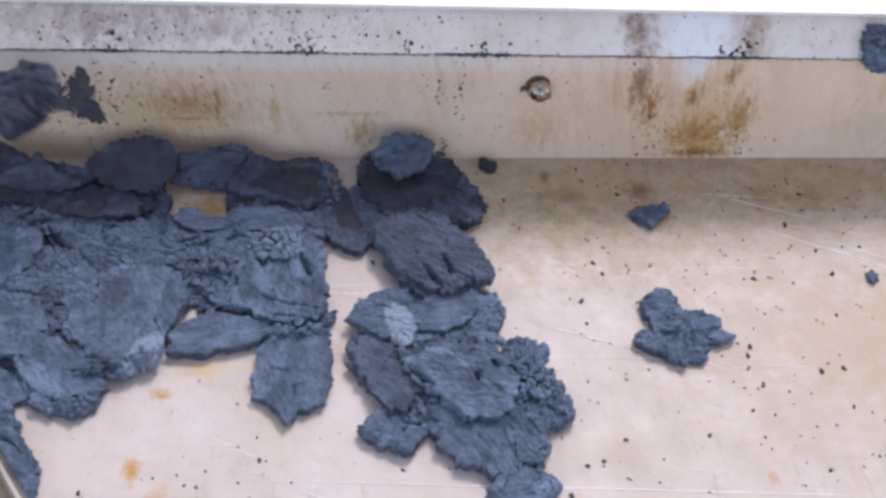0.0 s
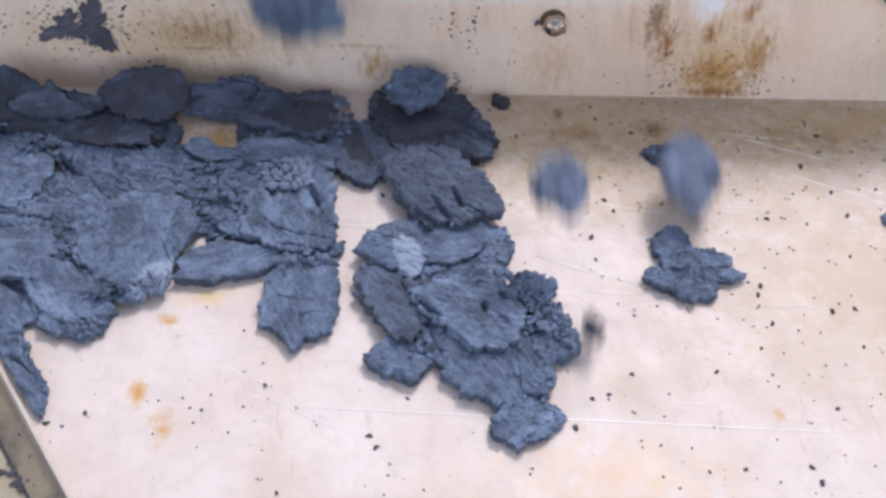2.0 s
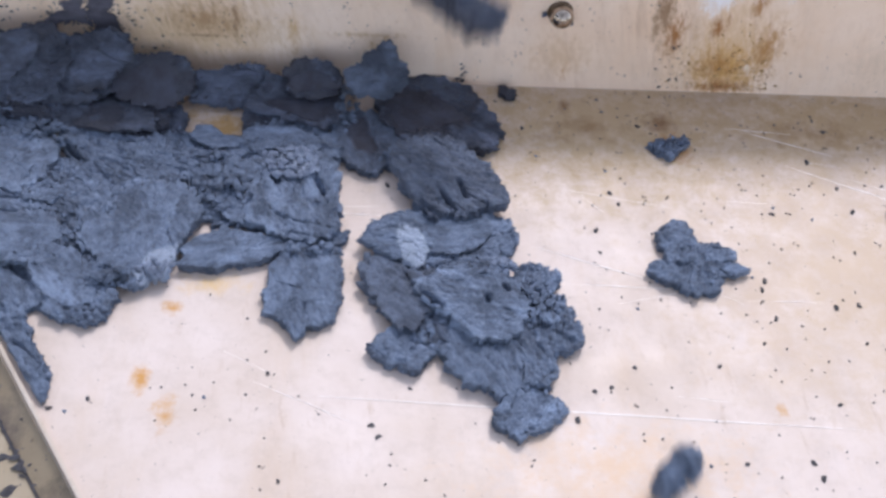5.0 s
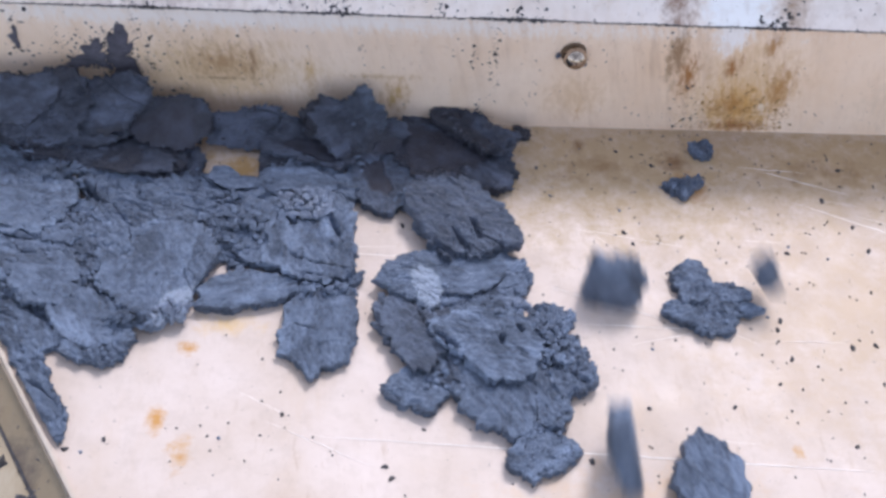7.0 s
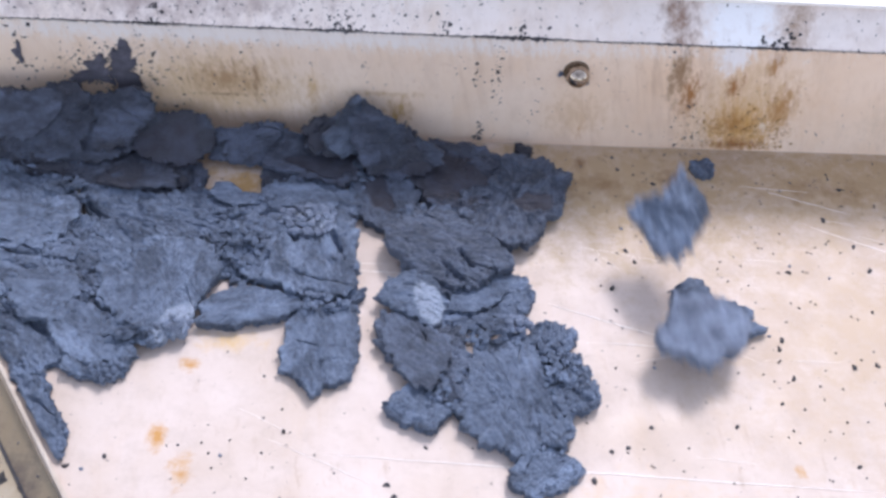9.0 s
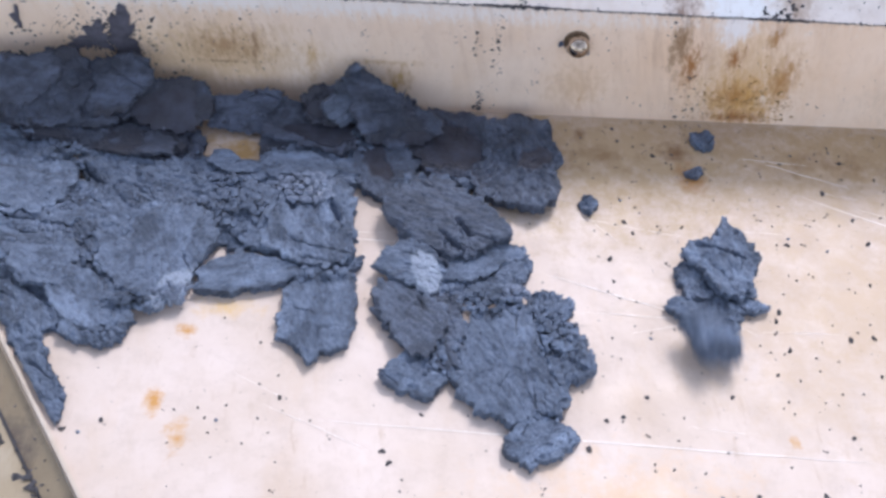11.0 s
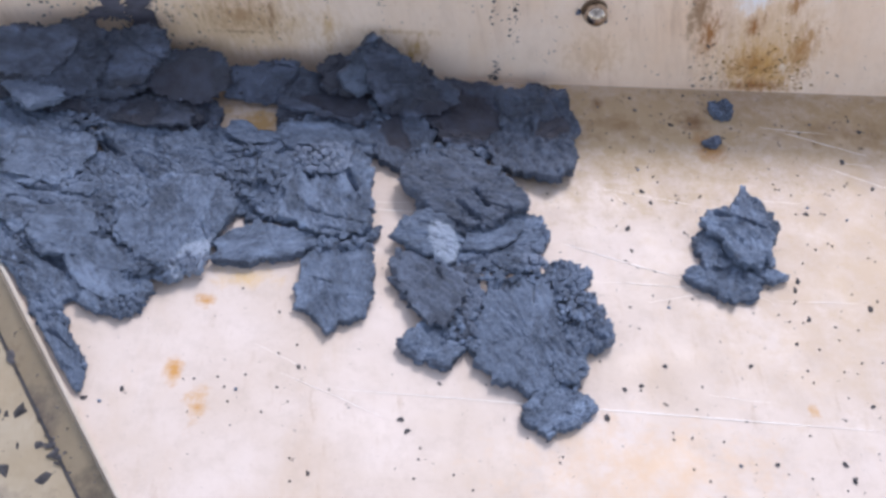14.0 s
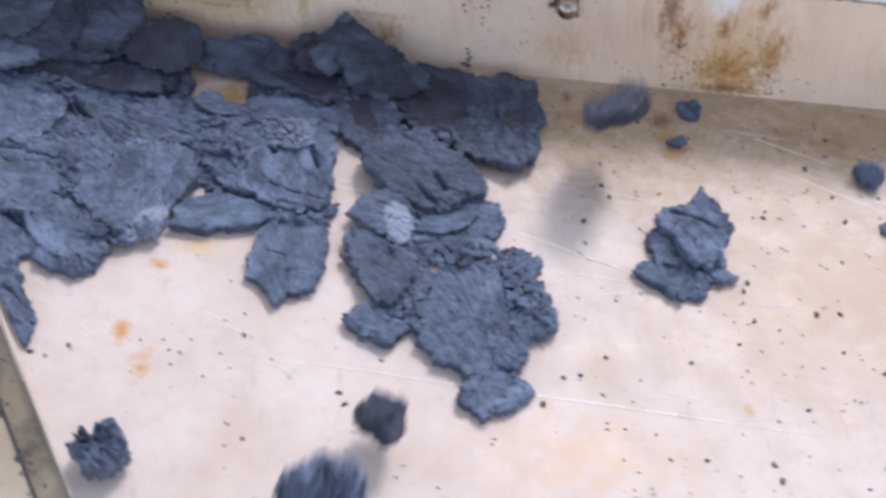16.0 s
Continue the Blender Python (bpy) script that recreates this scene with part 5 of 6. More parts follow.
    fall(cake(0, 0, 0, 0, 0.019, 0.017, 0.015, 119, M_SLUDGE, rough=0.9, fine=False, rag=0.9), [(0, 0.087, 0.358, 0.144, 0, 0, -15), (3.9, 0.087, 0.358, 0.144, 0, 0, -15), (4.14, 0.085, 0.000, 0.165, 15, -12, -8), (4.2, 0.085, -0.092, 0.060, 26, -19, 0), (4.5, 0.120, -0.169, 0.006, 48, -16, 19), (4.9, 0.128, -0.314, 0.006, 71, -13, 38), (5.34, 0.137, -0.580, 0.006, 71, -3, 48), (5.69, 0.137, -0.843, -0.590, 101, -13, 58), (16, 0.137, -0.843, -0.590, 101, -13, 58)])
    fall(cake(0, 0, 0, 0, 0.034, 0.027, 0.012, 237, rough=0.3, sides=(98, 87, 78, 74, 80, 96, 87, 79, 82, 96, 97, 97, 93, 88, 83, 81, 87, 95)), [(0, 0.085, 0.457, 0.144, 0, 0, 74), (5.2, 0.085, 0.457, 0.144, 0, 0, 74), (5.44, 0.089, 0.000, 0.165, 0, 0, 82), (5.5, 0.089, -0.020, 0.006, 0, 0, 89), (5.65, 0.096, -0.096, 0.006, 0, 0, 89), (5.8, 0.107, -0.151, 0.005, 0, 0, 89), (5.9, 0.115, -0.192, 0.005, 0, 0, 89), (6, 0.124, -0.223, 0.005, 0, 0, 89), (6.1, 0.128, -0.249, 0.005, 0, 0, 89), (6.3, 0.134, -0.276, 0.005, 0, 0, 89), (6.5, 0.138, -0.295, 0.005, 0, 0, 89), (6.7, 0.144, -0.318, 0.005, 0, 0, 89), (6.9, 0.146, -0.330, 0.005, 0, 0, 89), (7, 0.149, -0.340, 0.005, 0, 0, 89), (7.2, 0.167, -0.369, 0.005, 0, 0, 89), (7.55, 0.199, -0.580, 0.005, 0, 10, 99), (7.9, 0.199, -0.891, -0.590, 30, 0, 109), (16, 0.199, -0.891, -0.590, 30, 0, 109)])
    fall(cake(0, 0, 0, 0, 0.019, 0.024, 0.015, 122, M_SLUDGE, rough=0.9, fine=False, rag=0.9), [(0, 0.016, 0.296, 0.144, 0, 0, -12), (6.4, 0.016, 0.296, 0.144, 0, 0, -12), (6.64, 0.006, 0.000, 0.165, 0, 3, -5), (6.7, 0.006, -0.020, 0.100, 1, 6, 3), (6.8, 0.022, -0.042, 0.070, -15, 40, 12), (6.9, 0.102, -0.133, 0.025, -31, 75, 21), (7, 0.108, -0.192, 0.020, -47, 109, 30), (7.1, 0.096, -0.323, 0.015, -63, 143, 40), (7.3, 0.072, -0.580, 0.015, -63, 153, 50), (7.65, 0.072, -0.846, -0.590, -33, 143, 60), (16, 0.072, -0.846, -0.590, -33, 143, 60)])
    fall(cake(0, 0, 0, 0, 0.026, 0.028, 0.015, 123, M_SLUDGE, rough=0.9, fine=False, rag=0.9), [(0, 0.129, 0.136, 0.144, 0, 0, -13), (6.4, 0.129, 0.136, 0.144, 0, 0, -13), (6.64, 0.147, 0.000, 0.165, -16, -15, -6), (6.7, 0.147, -0.036, 0.090, -27, -25, 2), (6.8, 0.155, -0.120, 0.060, -34, -56, 18), (6.9, 0.126, -0.225, 0.020, -42, -88, 34), (7, 0.102, -0.327, 0.020, -49, -119, 50), (7.25, 0.042, -0.580, 0.020, -49, -109, 60), (7.6, 0.042, -0.854, -0.590, -19, -119, 70), (16, 0.042, -0.854, -0.590, -19, -119, 70)])
    fall(cake(0, 0, 0, 0, 0.011, 0.016, 0.013, 124, M_SLUDGE, rough=0.9, fine=False, rag=0.9), [(0, 0.218, 0.395, 0.144, 0, 0, -10), (6.6, 0.218, 0.395, 0.144, 0, 0, -10), (6.84, 0.206, 0.000, 0.165, 17, 2, -3), (6.9, 0.206, -0.062, 0.025, 28, 3, 5), (7, 0.220, -0.180, 0.020, 2, 40, 1), (7.1, 0.250, -0.285, 0.010, -24, 77, -2), (7.38, 0.334, -0.580, 0.010, -24, 87, 8), (7.73, 0.334, -0.803, -0.590, 6, 77, 18), (16, 0.334, -0.803, -0.590, 6, 77, 18)])
    fall(cake(0, 0, 0, 0, 0.016, 0.015, 0.014, 125, M_SLUDGE, rough=0.9, fine=False, rag=0.9), [(0, 0.100, 0.235, 0.144, 0, 0, -12), (6.9, 0.100, 0.235, 0.144, 0, 0, -12), (7.14, 0.106, 0.000, 0.165, 14, -10, -5), (7.2, 0.106, -0.219, 0.025, 24, -17, 3), (7.3, 0.075, -0.195, 0.060, 49, -33, 13), (7.4, 0.105, -0.224, 0.015, 73, -48, 22), (7.5, 0.140, -0.337, 0.010, 98, -64, 32), (7.72, 0.215, -0.580, 0.010, 98, -54, 42), (8.07, 0.215, -0.861, -0.590, 128, -64, 52), (16, 0.215, -0.861, -0.590, 128, -64, 52)])
    fall(cake(0, 0, 0, 0, 0.024, 0.028, 0.015, 166, M_SLUDGE, rough=0.9, fine=False, rag=0.9), [(0, -0.327, 0.377, 0.144, 0, 0, -11), (11.1, -0.327, 0.377, 0.144, 0, 0, -11), (11.34, -0.337, 0.000, 0.165, -12, 4, -4), (11.4, -0.337, -0.020, 0.100, -19, 6, 4), (11.5, -0.316, -0.044, 0.070, -25, -8, -14), (11.6, -0.304, -0.083, 0.020, -31, -21, -33), (11.7, -0.267, -0.180, 0.015, -37, -35, -51), (11.8, -0.230, -0.282, 0.010, -42, -49, -70), (12.09, -0.122, -0.580, 0.010, -42, -39, -60), (12.44, -0.122, -0.894, -0.590, -12, -49, -50), (16, -0.122, -0.894, -0.590, -12, -49, -50)])
    fall(cake(0, 0, 0, 0, 0.029, 0.029, 0.014, 167, M_DARK, rough=0.9, fine=False, rag=0.9), [(0, -0.279, 0.217, 0.144, 0, 0, -13), (2.6, -0.279, 0.217, 0.144, 0, 0, -13), (2.84, -0.288, 0.000, 0.165, -10, -15, -6), (2.9, -0.288, -0.073, 0.070, -16, -25, 2), (3, -0.279, -0.104, 0.025, -22, 13, 13), (3.1, -0.253, -0.178, 0.015, -28, 50, 23), (3.2, -0.221, -0.279, 0.010, -34, 87, 34), (3.5, -0.126, -0.580, 0.010, -34, 97, 44), (3.85, -0.126, -0.881, -0.590, -4, 87, 54), (16, -0.126, -0.881, -0.590, -4, 87, 54)])
    fall(cake(0, 0, 0, 0, 0.010, 0.013, 0.012, 163, M_DARK, rough=0.9, fine=False, rag=0.9), [(0, 0.063, 0.438, 0.144, 0, 0, -15), (7.1, 0.063, 0.438, 0.144, 0, 0, -15), (7.34, 0.072, 0.000, 0.165, 1, -2, -8), (7.4, 0.072, -0.042, 0.060, 2, -3, 0), (7.5, 0.078, -0.116, 0.020, 9, -3, 16), (7.6, 0.076, -0.227, 0.015, 16, -4, 32), (7.92, 0.070, -0.580, 0.015, 16, 6, 42), (8.27, 0.070, -0.835, -0.590, 46, -4, 52), (16, 0.070, -0.835, -0.590, 46, -4, 52)])
    fall(cake(0, 0, 0, 0, 0.009, 0.018, 0.012, 164, M_DARK, rough=0.9, fine=False, rag=0.9), [(0, 0.181, 0.278, 0.144, 0, 0, -9), (7.1, 0.181, 0.278, 0.144, 0, 0, -9), (7.34, 0.196, 0.000, 0.165, -15, -7, -2), (7.4, 0.196, -0.077, 0.060, -24, -12, 6), (7.5, 0.214, -0.168, 0.020, 11, -15, 10), (7.6, 0.212, -0.292, 0.015, 47, -18, 14), (7.83, 0.207, -0.580, 0.015, 47, -8, 24), (8.18, 0.207, -0.841, -0.590, 77, -18, 34), (16, 0.207, -0.841, -0.590, 77, -18, 34)])
    fall(cake(0, 0, 0, 0, 0.007, 0.010, 0.010, 165, M_SLUDGE, rough=0.9, fine=False, rag=0.9), [(0, 0.071, 0.537, 0.144, 0, 0, -15), (7.1, 0.071, 0.537, 0.144, 0, 0, -15), (7.34, 0.084, 0.000, 0.165, -17, 17, -8), (7.4, 0.084, -0.089, 0.025, -29, 28, 0), (7.5, 0.087, -0.203, 0.015, 2, -6, -11), (7.6, 0.088, -0.315, 0.010, 34, -40, -21), (7.84, 0.090, -0.580, 0.010, 34, -30, -11), (8.19, 0.090, -0.889, -0.590, 64, -40, -1), (16, 0.090, -0.889, -0.590, 64, -40, -1)])
    fall(cake(0, 0, 0, 0, 0.013, 0.019, 0.013, 127, M_SLUDGE, rough=0.9, fine=False, rag=0.9), [(0, 0.153, 0.334, 0.144, 0, 0, -11), (7, 0.153, 0.334, 0.144, 0, 0, -11), (7.24, 0.135, 0.000, 0.165, -16, 4, -4), (7.3, 0.135, -0.020, 0.090, -27, 7, 4), (7.4, 0.147, -0.062, 0.025, -22, -25, -15), (7.6, 0.129, -0.201, 0.015, -17, -57, -34), (7.7, 0.152, -0.259, 0.015, -12, -89, -52), (7.8, 0.173, -0.338, 0.010, -7, -121, -71), (8.11, 0.237, -0.580, 0.010, -7, -111, -61), (8.46, 0.237, -0.841, -0.590, 23, -121, -51), (16, 0.237, -0.841, -0.590, 23, -121, -51)])
    fall(cake(0, 0, 0, 0, 0.038, 0.024, 0.015, 128, M_SLUDGE, rough=0.9, fine=False, rag=0.9), [(0, -0.003, 0.174, 0.144, 0, 0, -73), (7.5, -0.003, 0.174, 0.144, 0, 0, -73), (7.74, -0.003, 0.000, 0.165, 0, 0, -66), (7.8, -0.003, -0.056, 0.080, 0, 0, -58), (7.9, 0.026, -0.043, 0.025, 0, 0, -58), (8, 0.044, -0.054, 0.015, 0, 0, -58), (8.1, 0.092, -0.125, 0.010, 0, 0, -58), (8.2, 0.104, -0.153, 0.010, 0, 0, -58), (8.3, 0.114, -0.195, 0.010, 0, 0, -58), (8.4, 0.119, -0.220, 0.010, 0, 0, -58), (8.5, 0.132, -0.265, 0.010, 0, 0, -58), (8.6, 0.153, -0.311, 0.010, 0, 0, -58), (9.05, 0.247, -0.580, 0.010, 0, 10, -48), (9.4, 0.247, -0.813, -0.590, 30, 0, -38), (16, 0.247, -0.813, -0.590, 30, 0, -38)])
    fall(cake(0, 0, 0, 0, 0.014, 0.015, 0.013, 130, M_SLUDGE, rough=0.9, fine=False, rag=0.9), [(0, 0.066, 0.273, 0.144, 0, 0, -15), (7.9, 0.066, 0.273, 0.144, 0, 0, -15), (8.14, 0.085, 0.000, 0.165, 1, -8, -8), (8.2, 0.085, -0.076, 0.020, 1, -14, 0), (8.3, 0.098, -0.153, 0.015, 20, 10, 6), (8.4, 0.079, -0.164, 0.015, 40, 34, 12), (8.5, 0.129, -0.268, 0.015, 59, 58, 18), (8.7, 0.154, -0.341, 0.010, 78, 82, 24), (9.1, 0.204, -0.580, 0.010, 78, 92, 34), (9.45, 0.204, -0.824, -0.590, 108, 82, 44), (16, 0.204, -0.824, -0.590, 108, 82, 44)])
    fall(cake(0, 0, 0, 0, 0.034, 0.027, 0.012, 131, M_PALE, rough=0.6, fine=False, rag=0.9), [(0, 0.109, 0.532, 0.144, 0, 0, 13), (8.3, 0.109, 0.532, 0.144, 0, 0, 13), (8.54, 0.125, 0.000, 0.165, 0, 0, 20), (8.6, 0.125, -0.037, 0.080, 0, 0, 28), (8.7, 0.157, -0.086, 0.025, 0, 0, 28), (8.8, 0.166, -0.154, 0.020, 0, 0, 28), (8.9, 0.166, -0.190, 0.020, 0, 0, 28), (9, 0.165, -0.215, 0.020, 0, 0, 28), (9.1, 0.173, -0.285, 0.015, 0, 0, 28), (9.2, 0.179, -0.305, 0.015, 0, 0, 28), (9.66, 0.207, -0.580, 0.015, 0, 10, 38), (10.01, 0.207, -0.829, -0.590, 30, 0, 48), (16, 0.207, -0.829, -0.590, 30, 0, 48)])
    fall(cake(0, 0, 0, 0, 0.015, 0.019, 0.013, 133, M_DARK, rough=0.9, fine=False, rag=0.9), [(0, 0.153, 0.211, 0.144, 0, 0, -11), (8.8, 0.153, 0.211, 0.144, 0, 0, -11), (9.04, 0.151, 0.000, 0.165, -0, -1, -4), (9.1, 0.151, -0.020, 0.110, -0, -1, 4), (9.2, 0.210, -0.072, 0.025, 21, 24, -3), (9.35, 0.203, -0.240, 0.015, 43, 48, -9), (9.65, 0.189, -0.580, 0.015, 43, 58, 1), (10, 0.189, -0.862, -0.590, 73, 48, 11), (16, 0.189, -0.862, -0.590, 73, 48, 11)])
    fall(cake(0, 0, 0, 0, 0.019, 0.020, 0.015, 134, M_SLUDGE, rough=0.9, fine=False, rag=0.9), [(0, 0.114, 0.471, 0.144, 0, 0, -9), (9.4, 0.114, 0.471, 0.144, 0, 0, -9), (9.64, 0.101, 0.000, 0.165, -0, -4, -2), (9.7, 0.101, -0.029, 0.080, -0, -7, 6), (9.82, 0.120, -0.085, 0.015, 14, 5, 9), (10, 0.117, -0.228, 0.010, 29, 17, 13), (10.2, 0.114, -0.345, 0.007, 43, 30, 17), (10.59, 0.108, -0.580, 0.007, 43, 40, 27), (10.94, 0.108, -0.803, -0.590, 73, 30, 37), (16, 0.108, -0.803, -0.590, 73, 30, 37)])
    fall(cake(0, 0, 0, 0, 0.017, 0.020, 0.015, 135, M_SLUDGE, rough=0.9, fine=False, rag=0.9), [(0, -0.237, 0.311, 0.144, 0, 0, -12), (10, -0.237, 0.311, 0.144, 0, 0, -12), (10.24, -0.222, 0.000, 0.165, 2, 2, -5), (10.3, -0.222, -0.060, 0.080, 4, 3, 3), (10.42, -0.211, -0.110, 0.015, 7, 3, 8), (10.6, -0.180, -0.244, 0.010, 9, 2, 13), (10.8, -0.154, -0.355, 0.007, 12, 2, 18), (11.18, -0.105, -0.580, 0.007, 12, 12, 28), (11.52, -0.105, -0.828, -0.590, 42, 2, 38), (16, -0.105, -0.828, -0.590, 42, 2, 38)])
    fall(cake(0, 0, 0, 0, 0.019, 0.020, 0.015, 136, M_SLUDGE, rough=0.9, fine=False, rag=0.9), [(0, 0.143, 0.150, 0.144, 0, 0, -9), (10.4, 0.143, 0.150, 0.144, 0, 0, -9), (10.64, 0.157, 0.000, 0.165, 1, 0, -2), (10.7, 0.157, -0.045, 0.080, 2, 1, 6), (10.82, 0.177, -0.100, 0.015, -0, 9, 5), (11, 0.169, -0.241, 0.010, -2, 17, 3), (11.2, 0.162, -0.357, 0.007, -4, 24, 2), (11.57, 0.149, -0.580, 0.007, -4, 34, 12), (11.92, 0.149, -0.864, -0.590, 26, 24, 22), (16, 0.149, -0.864, -0.590, 26, 24, 22)])
    fall(cake(0, 0, 0, 0, 0.020, 0.023, 0.016, 140, M_SLUDGE, rough=0.9, fine=False, rag=0.9), [(0, -0.300, 0.348, 0.144, 0, 0, -12), (10.9, -0.300, 0.348, 0.144, 0, 0, -12), (11.14, -0.309, 0.000, 0.165, 10, -15, -5), (11.2, -0.309, -0.052, 0.100, 16, -24, 3), (11.3, -0.304, -0.073, 0.025, -2, -22, -15), (11.4, -0.266, -0.084, 0.015, -21, -19, -33), (11.5, -0.223, -0.107, 0.015, -40, -17, -51), (11.6, -0.165, -0.271, 0.015, -58, -14, -69), (11.7, -0.146, -0.328, 0.015, -77, -12, -87), (12.12, -0.066, -0.580, 0.015, -77, -2, -77), (12.47, -0.066, -0.802, -0.590, -47, -12, -67), (16, -0.066, -0.802, -0.590, -47, -12, -67)])
    fall(cake(0, 0, 0, 0, 0.024, 0.026, 0.016, 141, M_SLUDGE, rough=0.9, fine=False, rag=0.9), [(0, -0.307, 0.188, 0.144, 0, 0, -15), (10.9, -0.307, 0.188, 0.144, 0, 0, -15), (11.14, -0.287, 0.000, 0.165, 6, -6, -8), (11.2, -0.287, -0.202, 0.090, 10, -10, 0), (11.3, -0.279, -0.239, 0.060, 10, 0, 10), (11.4, -0.259, -0.286, 0.050, 10, 10, 20), (11.5, -0.228, -0.346, 0.040, 0, 15, 25), (11.6, -0.194, -0.412, 0.030, 0, 20, 30), (11.85, -0.107, -0.580, 0.030, 0, 30, 40), (12.2, -0.107, -0.827, -0.590, 30, 20, 50), (16, -0.107, -0.827, -0.590, 30, 20, 50)])
    fall(cake(0, 0, 0, 0, 0.012, 0.011, 0.014, 161, M_SLUDGE, rough=0.9, fine=False, rag=0.9), [(0, -0.245, 0.339, 0.144, 0, 0, -15), (11.1, -0.245, 0.339, 0.144, 0, 0, -15), (11.34, -0.244, 0.000, 0.165, 0, 0, -8), (11.4, -0.244, -0.302, 0.050, 0, 0, 0), (11.5, -0.210, -0.365, 0.030, 20, 10, 30), (11.6, -0.177, -0.425, 0.030, 30, 10, 50), (11.86, -0.092, -0.580, 0.030, 30, 20, 60), (12.21, -0.092, -0.875, -0.590, 60, 10, 70), (16, -0.092, -0.875, -0.590, 60, 10, 70)])
    fall(cake(0, 0, 0, 0, 0.013, 0.013, 0.014, 162, M_SLUDGE, rough=0.9, fine=False, rag=0.9), [(0, -0.299, 0.179, 0.144, 0, 0, -15), (11.1, -0.299, 0.179, 0.144, 0, 0, -15), (11.34, -0.303, 0.000, 0.165, 0, 0, -8), (11.4, -0.303, -0.234, 0.050, 0, 0, 0), (11.5, -0.281, -0.291, 0.030, 20, 10, 30), (11.6, -0.257, -0.354, 0.020, 30, 10, 50), (11.96, -0.171, -0.580, 0.020, 30, 20, 60), (12.31, -0.171, -0.899, -0.590, 60, 10, 70), (16, -0.171, -0.899, -0.590, 60, 10, 70)])
    fall(cake(0, 0, 0, 0, 0.019, 0.014, 0.016, 142, M_SLUDGE, rough=0.9, fine=False, rag=0.9), [(0, -0.190, 0.448, 0.144, 0, 0, -12), (11, -0.190, 0.448, 0.144, 0, 0, -12), (11.24, -0.203, 0.000, 0.165, 3, 6, -5), (11.3, -0.203, -0.309, 0.025, 5, 11, 3), (11.4, -0.181, -0.381, 0.015, 4, 10, -3), (11.68, -0.120, -0.580, 0.015, 4, 20, 7), (12.03, -0.120, -0.826, -0.590, 34, 10, 17), (16, -0.120, -0.826, -0.590, 34, 10, 17)])
    fall(cake(0, 0, 0, 0, 0.021, 0.036, 0.014, 143, M_DARK, rough=0.9, fine=False, rag=0.9), [(0, -0.239, 0.287, 0.144, 0, 0, -15), (11.3, -0.239, 0.287, 0.144, 0, 0, -15), (11.54, -0.248, 0.000, 0.165, 12, -12, -8), (11.6, -0.248, -0.044, 0.090, 20, -20, 0), (11.7, -0.218, -0.110, 0.060, 10, 10, 0), (11.8, -0.201, -0.101, 0.050, 0, 45, 0), (11.9, -0.147, -0.179, 0.050, 0, 68, 5), (12, -0.105, -0.288, 0.045, 0, 78, 5), (12.1, -0.092, -0.397, 0.030, 0, 100, 5), (12.27, -0.070, -0.580, 0.030, 0, 110, 15), (12.62, -0.070, -0.849, -0.590, 30, 100, 25), (16, -0.070, -0.849, -0.590, 30, 100, 25)])
    fall(cake(0, 0, 0, 0, 0.009, 0.010, 0.010, 159, M_SLUDGE, rough=0.9, fine=False, rag=0.9), [(0, 0.136, 0.240, 0.144, 0, 0, -15), (6.4, 0.136, 0.240, 0.144, 0, 0, -15), (6.64, 0.155, 0.000, 0.165, 0, 0, -8), (6.7, 0.155, -0.020, 0.090, 0, 0, 0), (6.8, 0.210, -0.028, 0.000, 0, 0, 20), (16, 0.210, -0.028, 0.000, 0, 0, 20)])
    fall(cake(0, 0, 0, 0, 0.007, 0.008, 0.008, 160, M_SLUDGE, rough=0.9, fine=False, rag=0.9), [(0, 0.083, 0.500, 0.144, 0, 0, -15), (10, 0.083, 0.500, 0.144, 0, 0, -15), (10.24, 0.082, 0.000, 0.165, 0, 0, -8), (10.3, 0.082, -0.025, 0.060, 0, 0, 0), (10.45, 0.102, -0.107, 0.000, 0, 0, 20), (12.6, 0.102, -0.107, 0.000, 0, 0, 20), (12.85, 0.132, -0.307, 0.004, 0, 0, 45), (13.1, 0.162, -0.580, 0.006, 0, 0, 70), (13.45, 0.172, -0.850, -0.590, 20, 0, 80), (16, 0.172, -0.850, -0.590, 20, 0, 80)])
    fall(cake(0, 0, 0, 0, 0.011, 0.022, 0.014, 144, M_SLUDGE, rough=0.9, fine=False, rag=0.9), [(0, -0.200, 0.547, 0.144, 0, 0, -15), (11.3, -0.200, 0.547, 0.144, 0, 0, -15), (11.54, -0.184, 0.000, 0.165, -2, -2, -8), (11.6, -0.184, -0.166, 0.060, -3, -3, 0), (11.7, -0.164, -0.246, 0.025, 32, 15, 12), (11.8, -0.154, -0.355, 0.020, 68, 33, 25), (12.01, -0.133, -0.580, 0.020, 68, 43, 35), (12.36, -0.133, -0.841, -0.590, 98, 33, 45), (16, -0.133, -0.841, -0.590, 98, 33, 45)])
    fall(cake(0, 0, 0, 0, 0.027, 0.024, 0.009, 145, M_PALE, rough=0.6, fine=False, rag=0.9), [(0, -0.338, 0.386, 0.144, 0, 0, -15), (11.4, -0.338, 0.386, 0.144, 0, 0, -15), (11.64, -0.331, 0.000, 0.165, 36, 0, -8), (11.7, -0.331, -0.059, 0.100, 60, 0, 0), (11.85, -0.341, -0.048, 0.030, 30, 0, -5), (11.95, -0.346, -0.044, 0.016, 4, 0, -5), (16, -0.346, -0.044, 0.016, 4, 0, -5)])
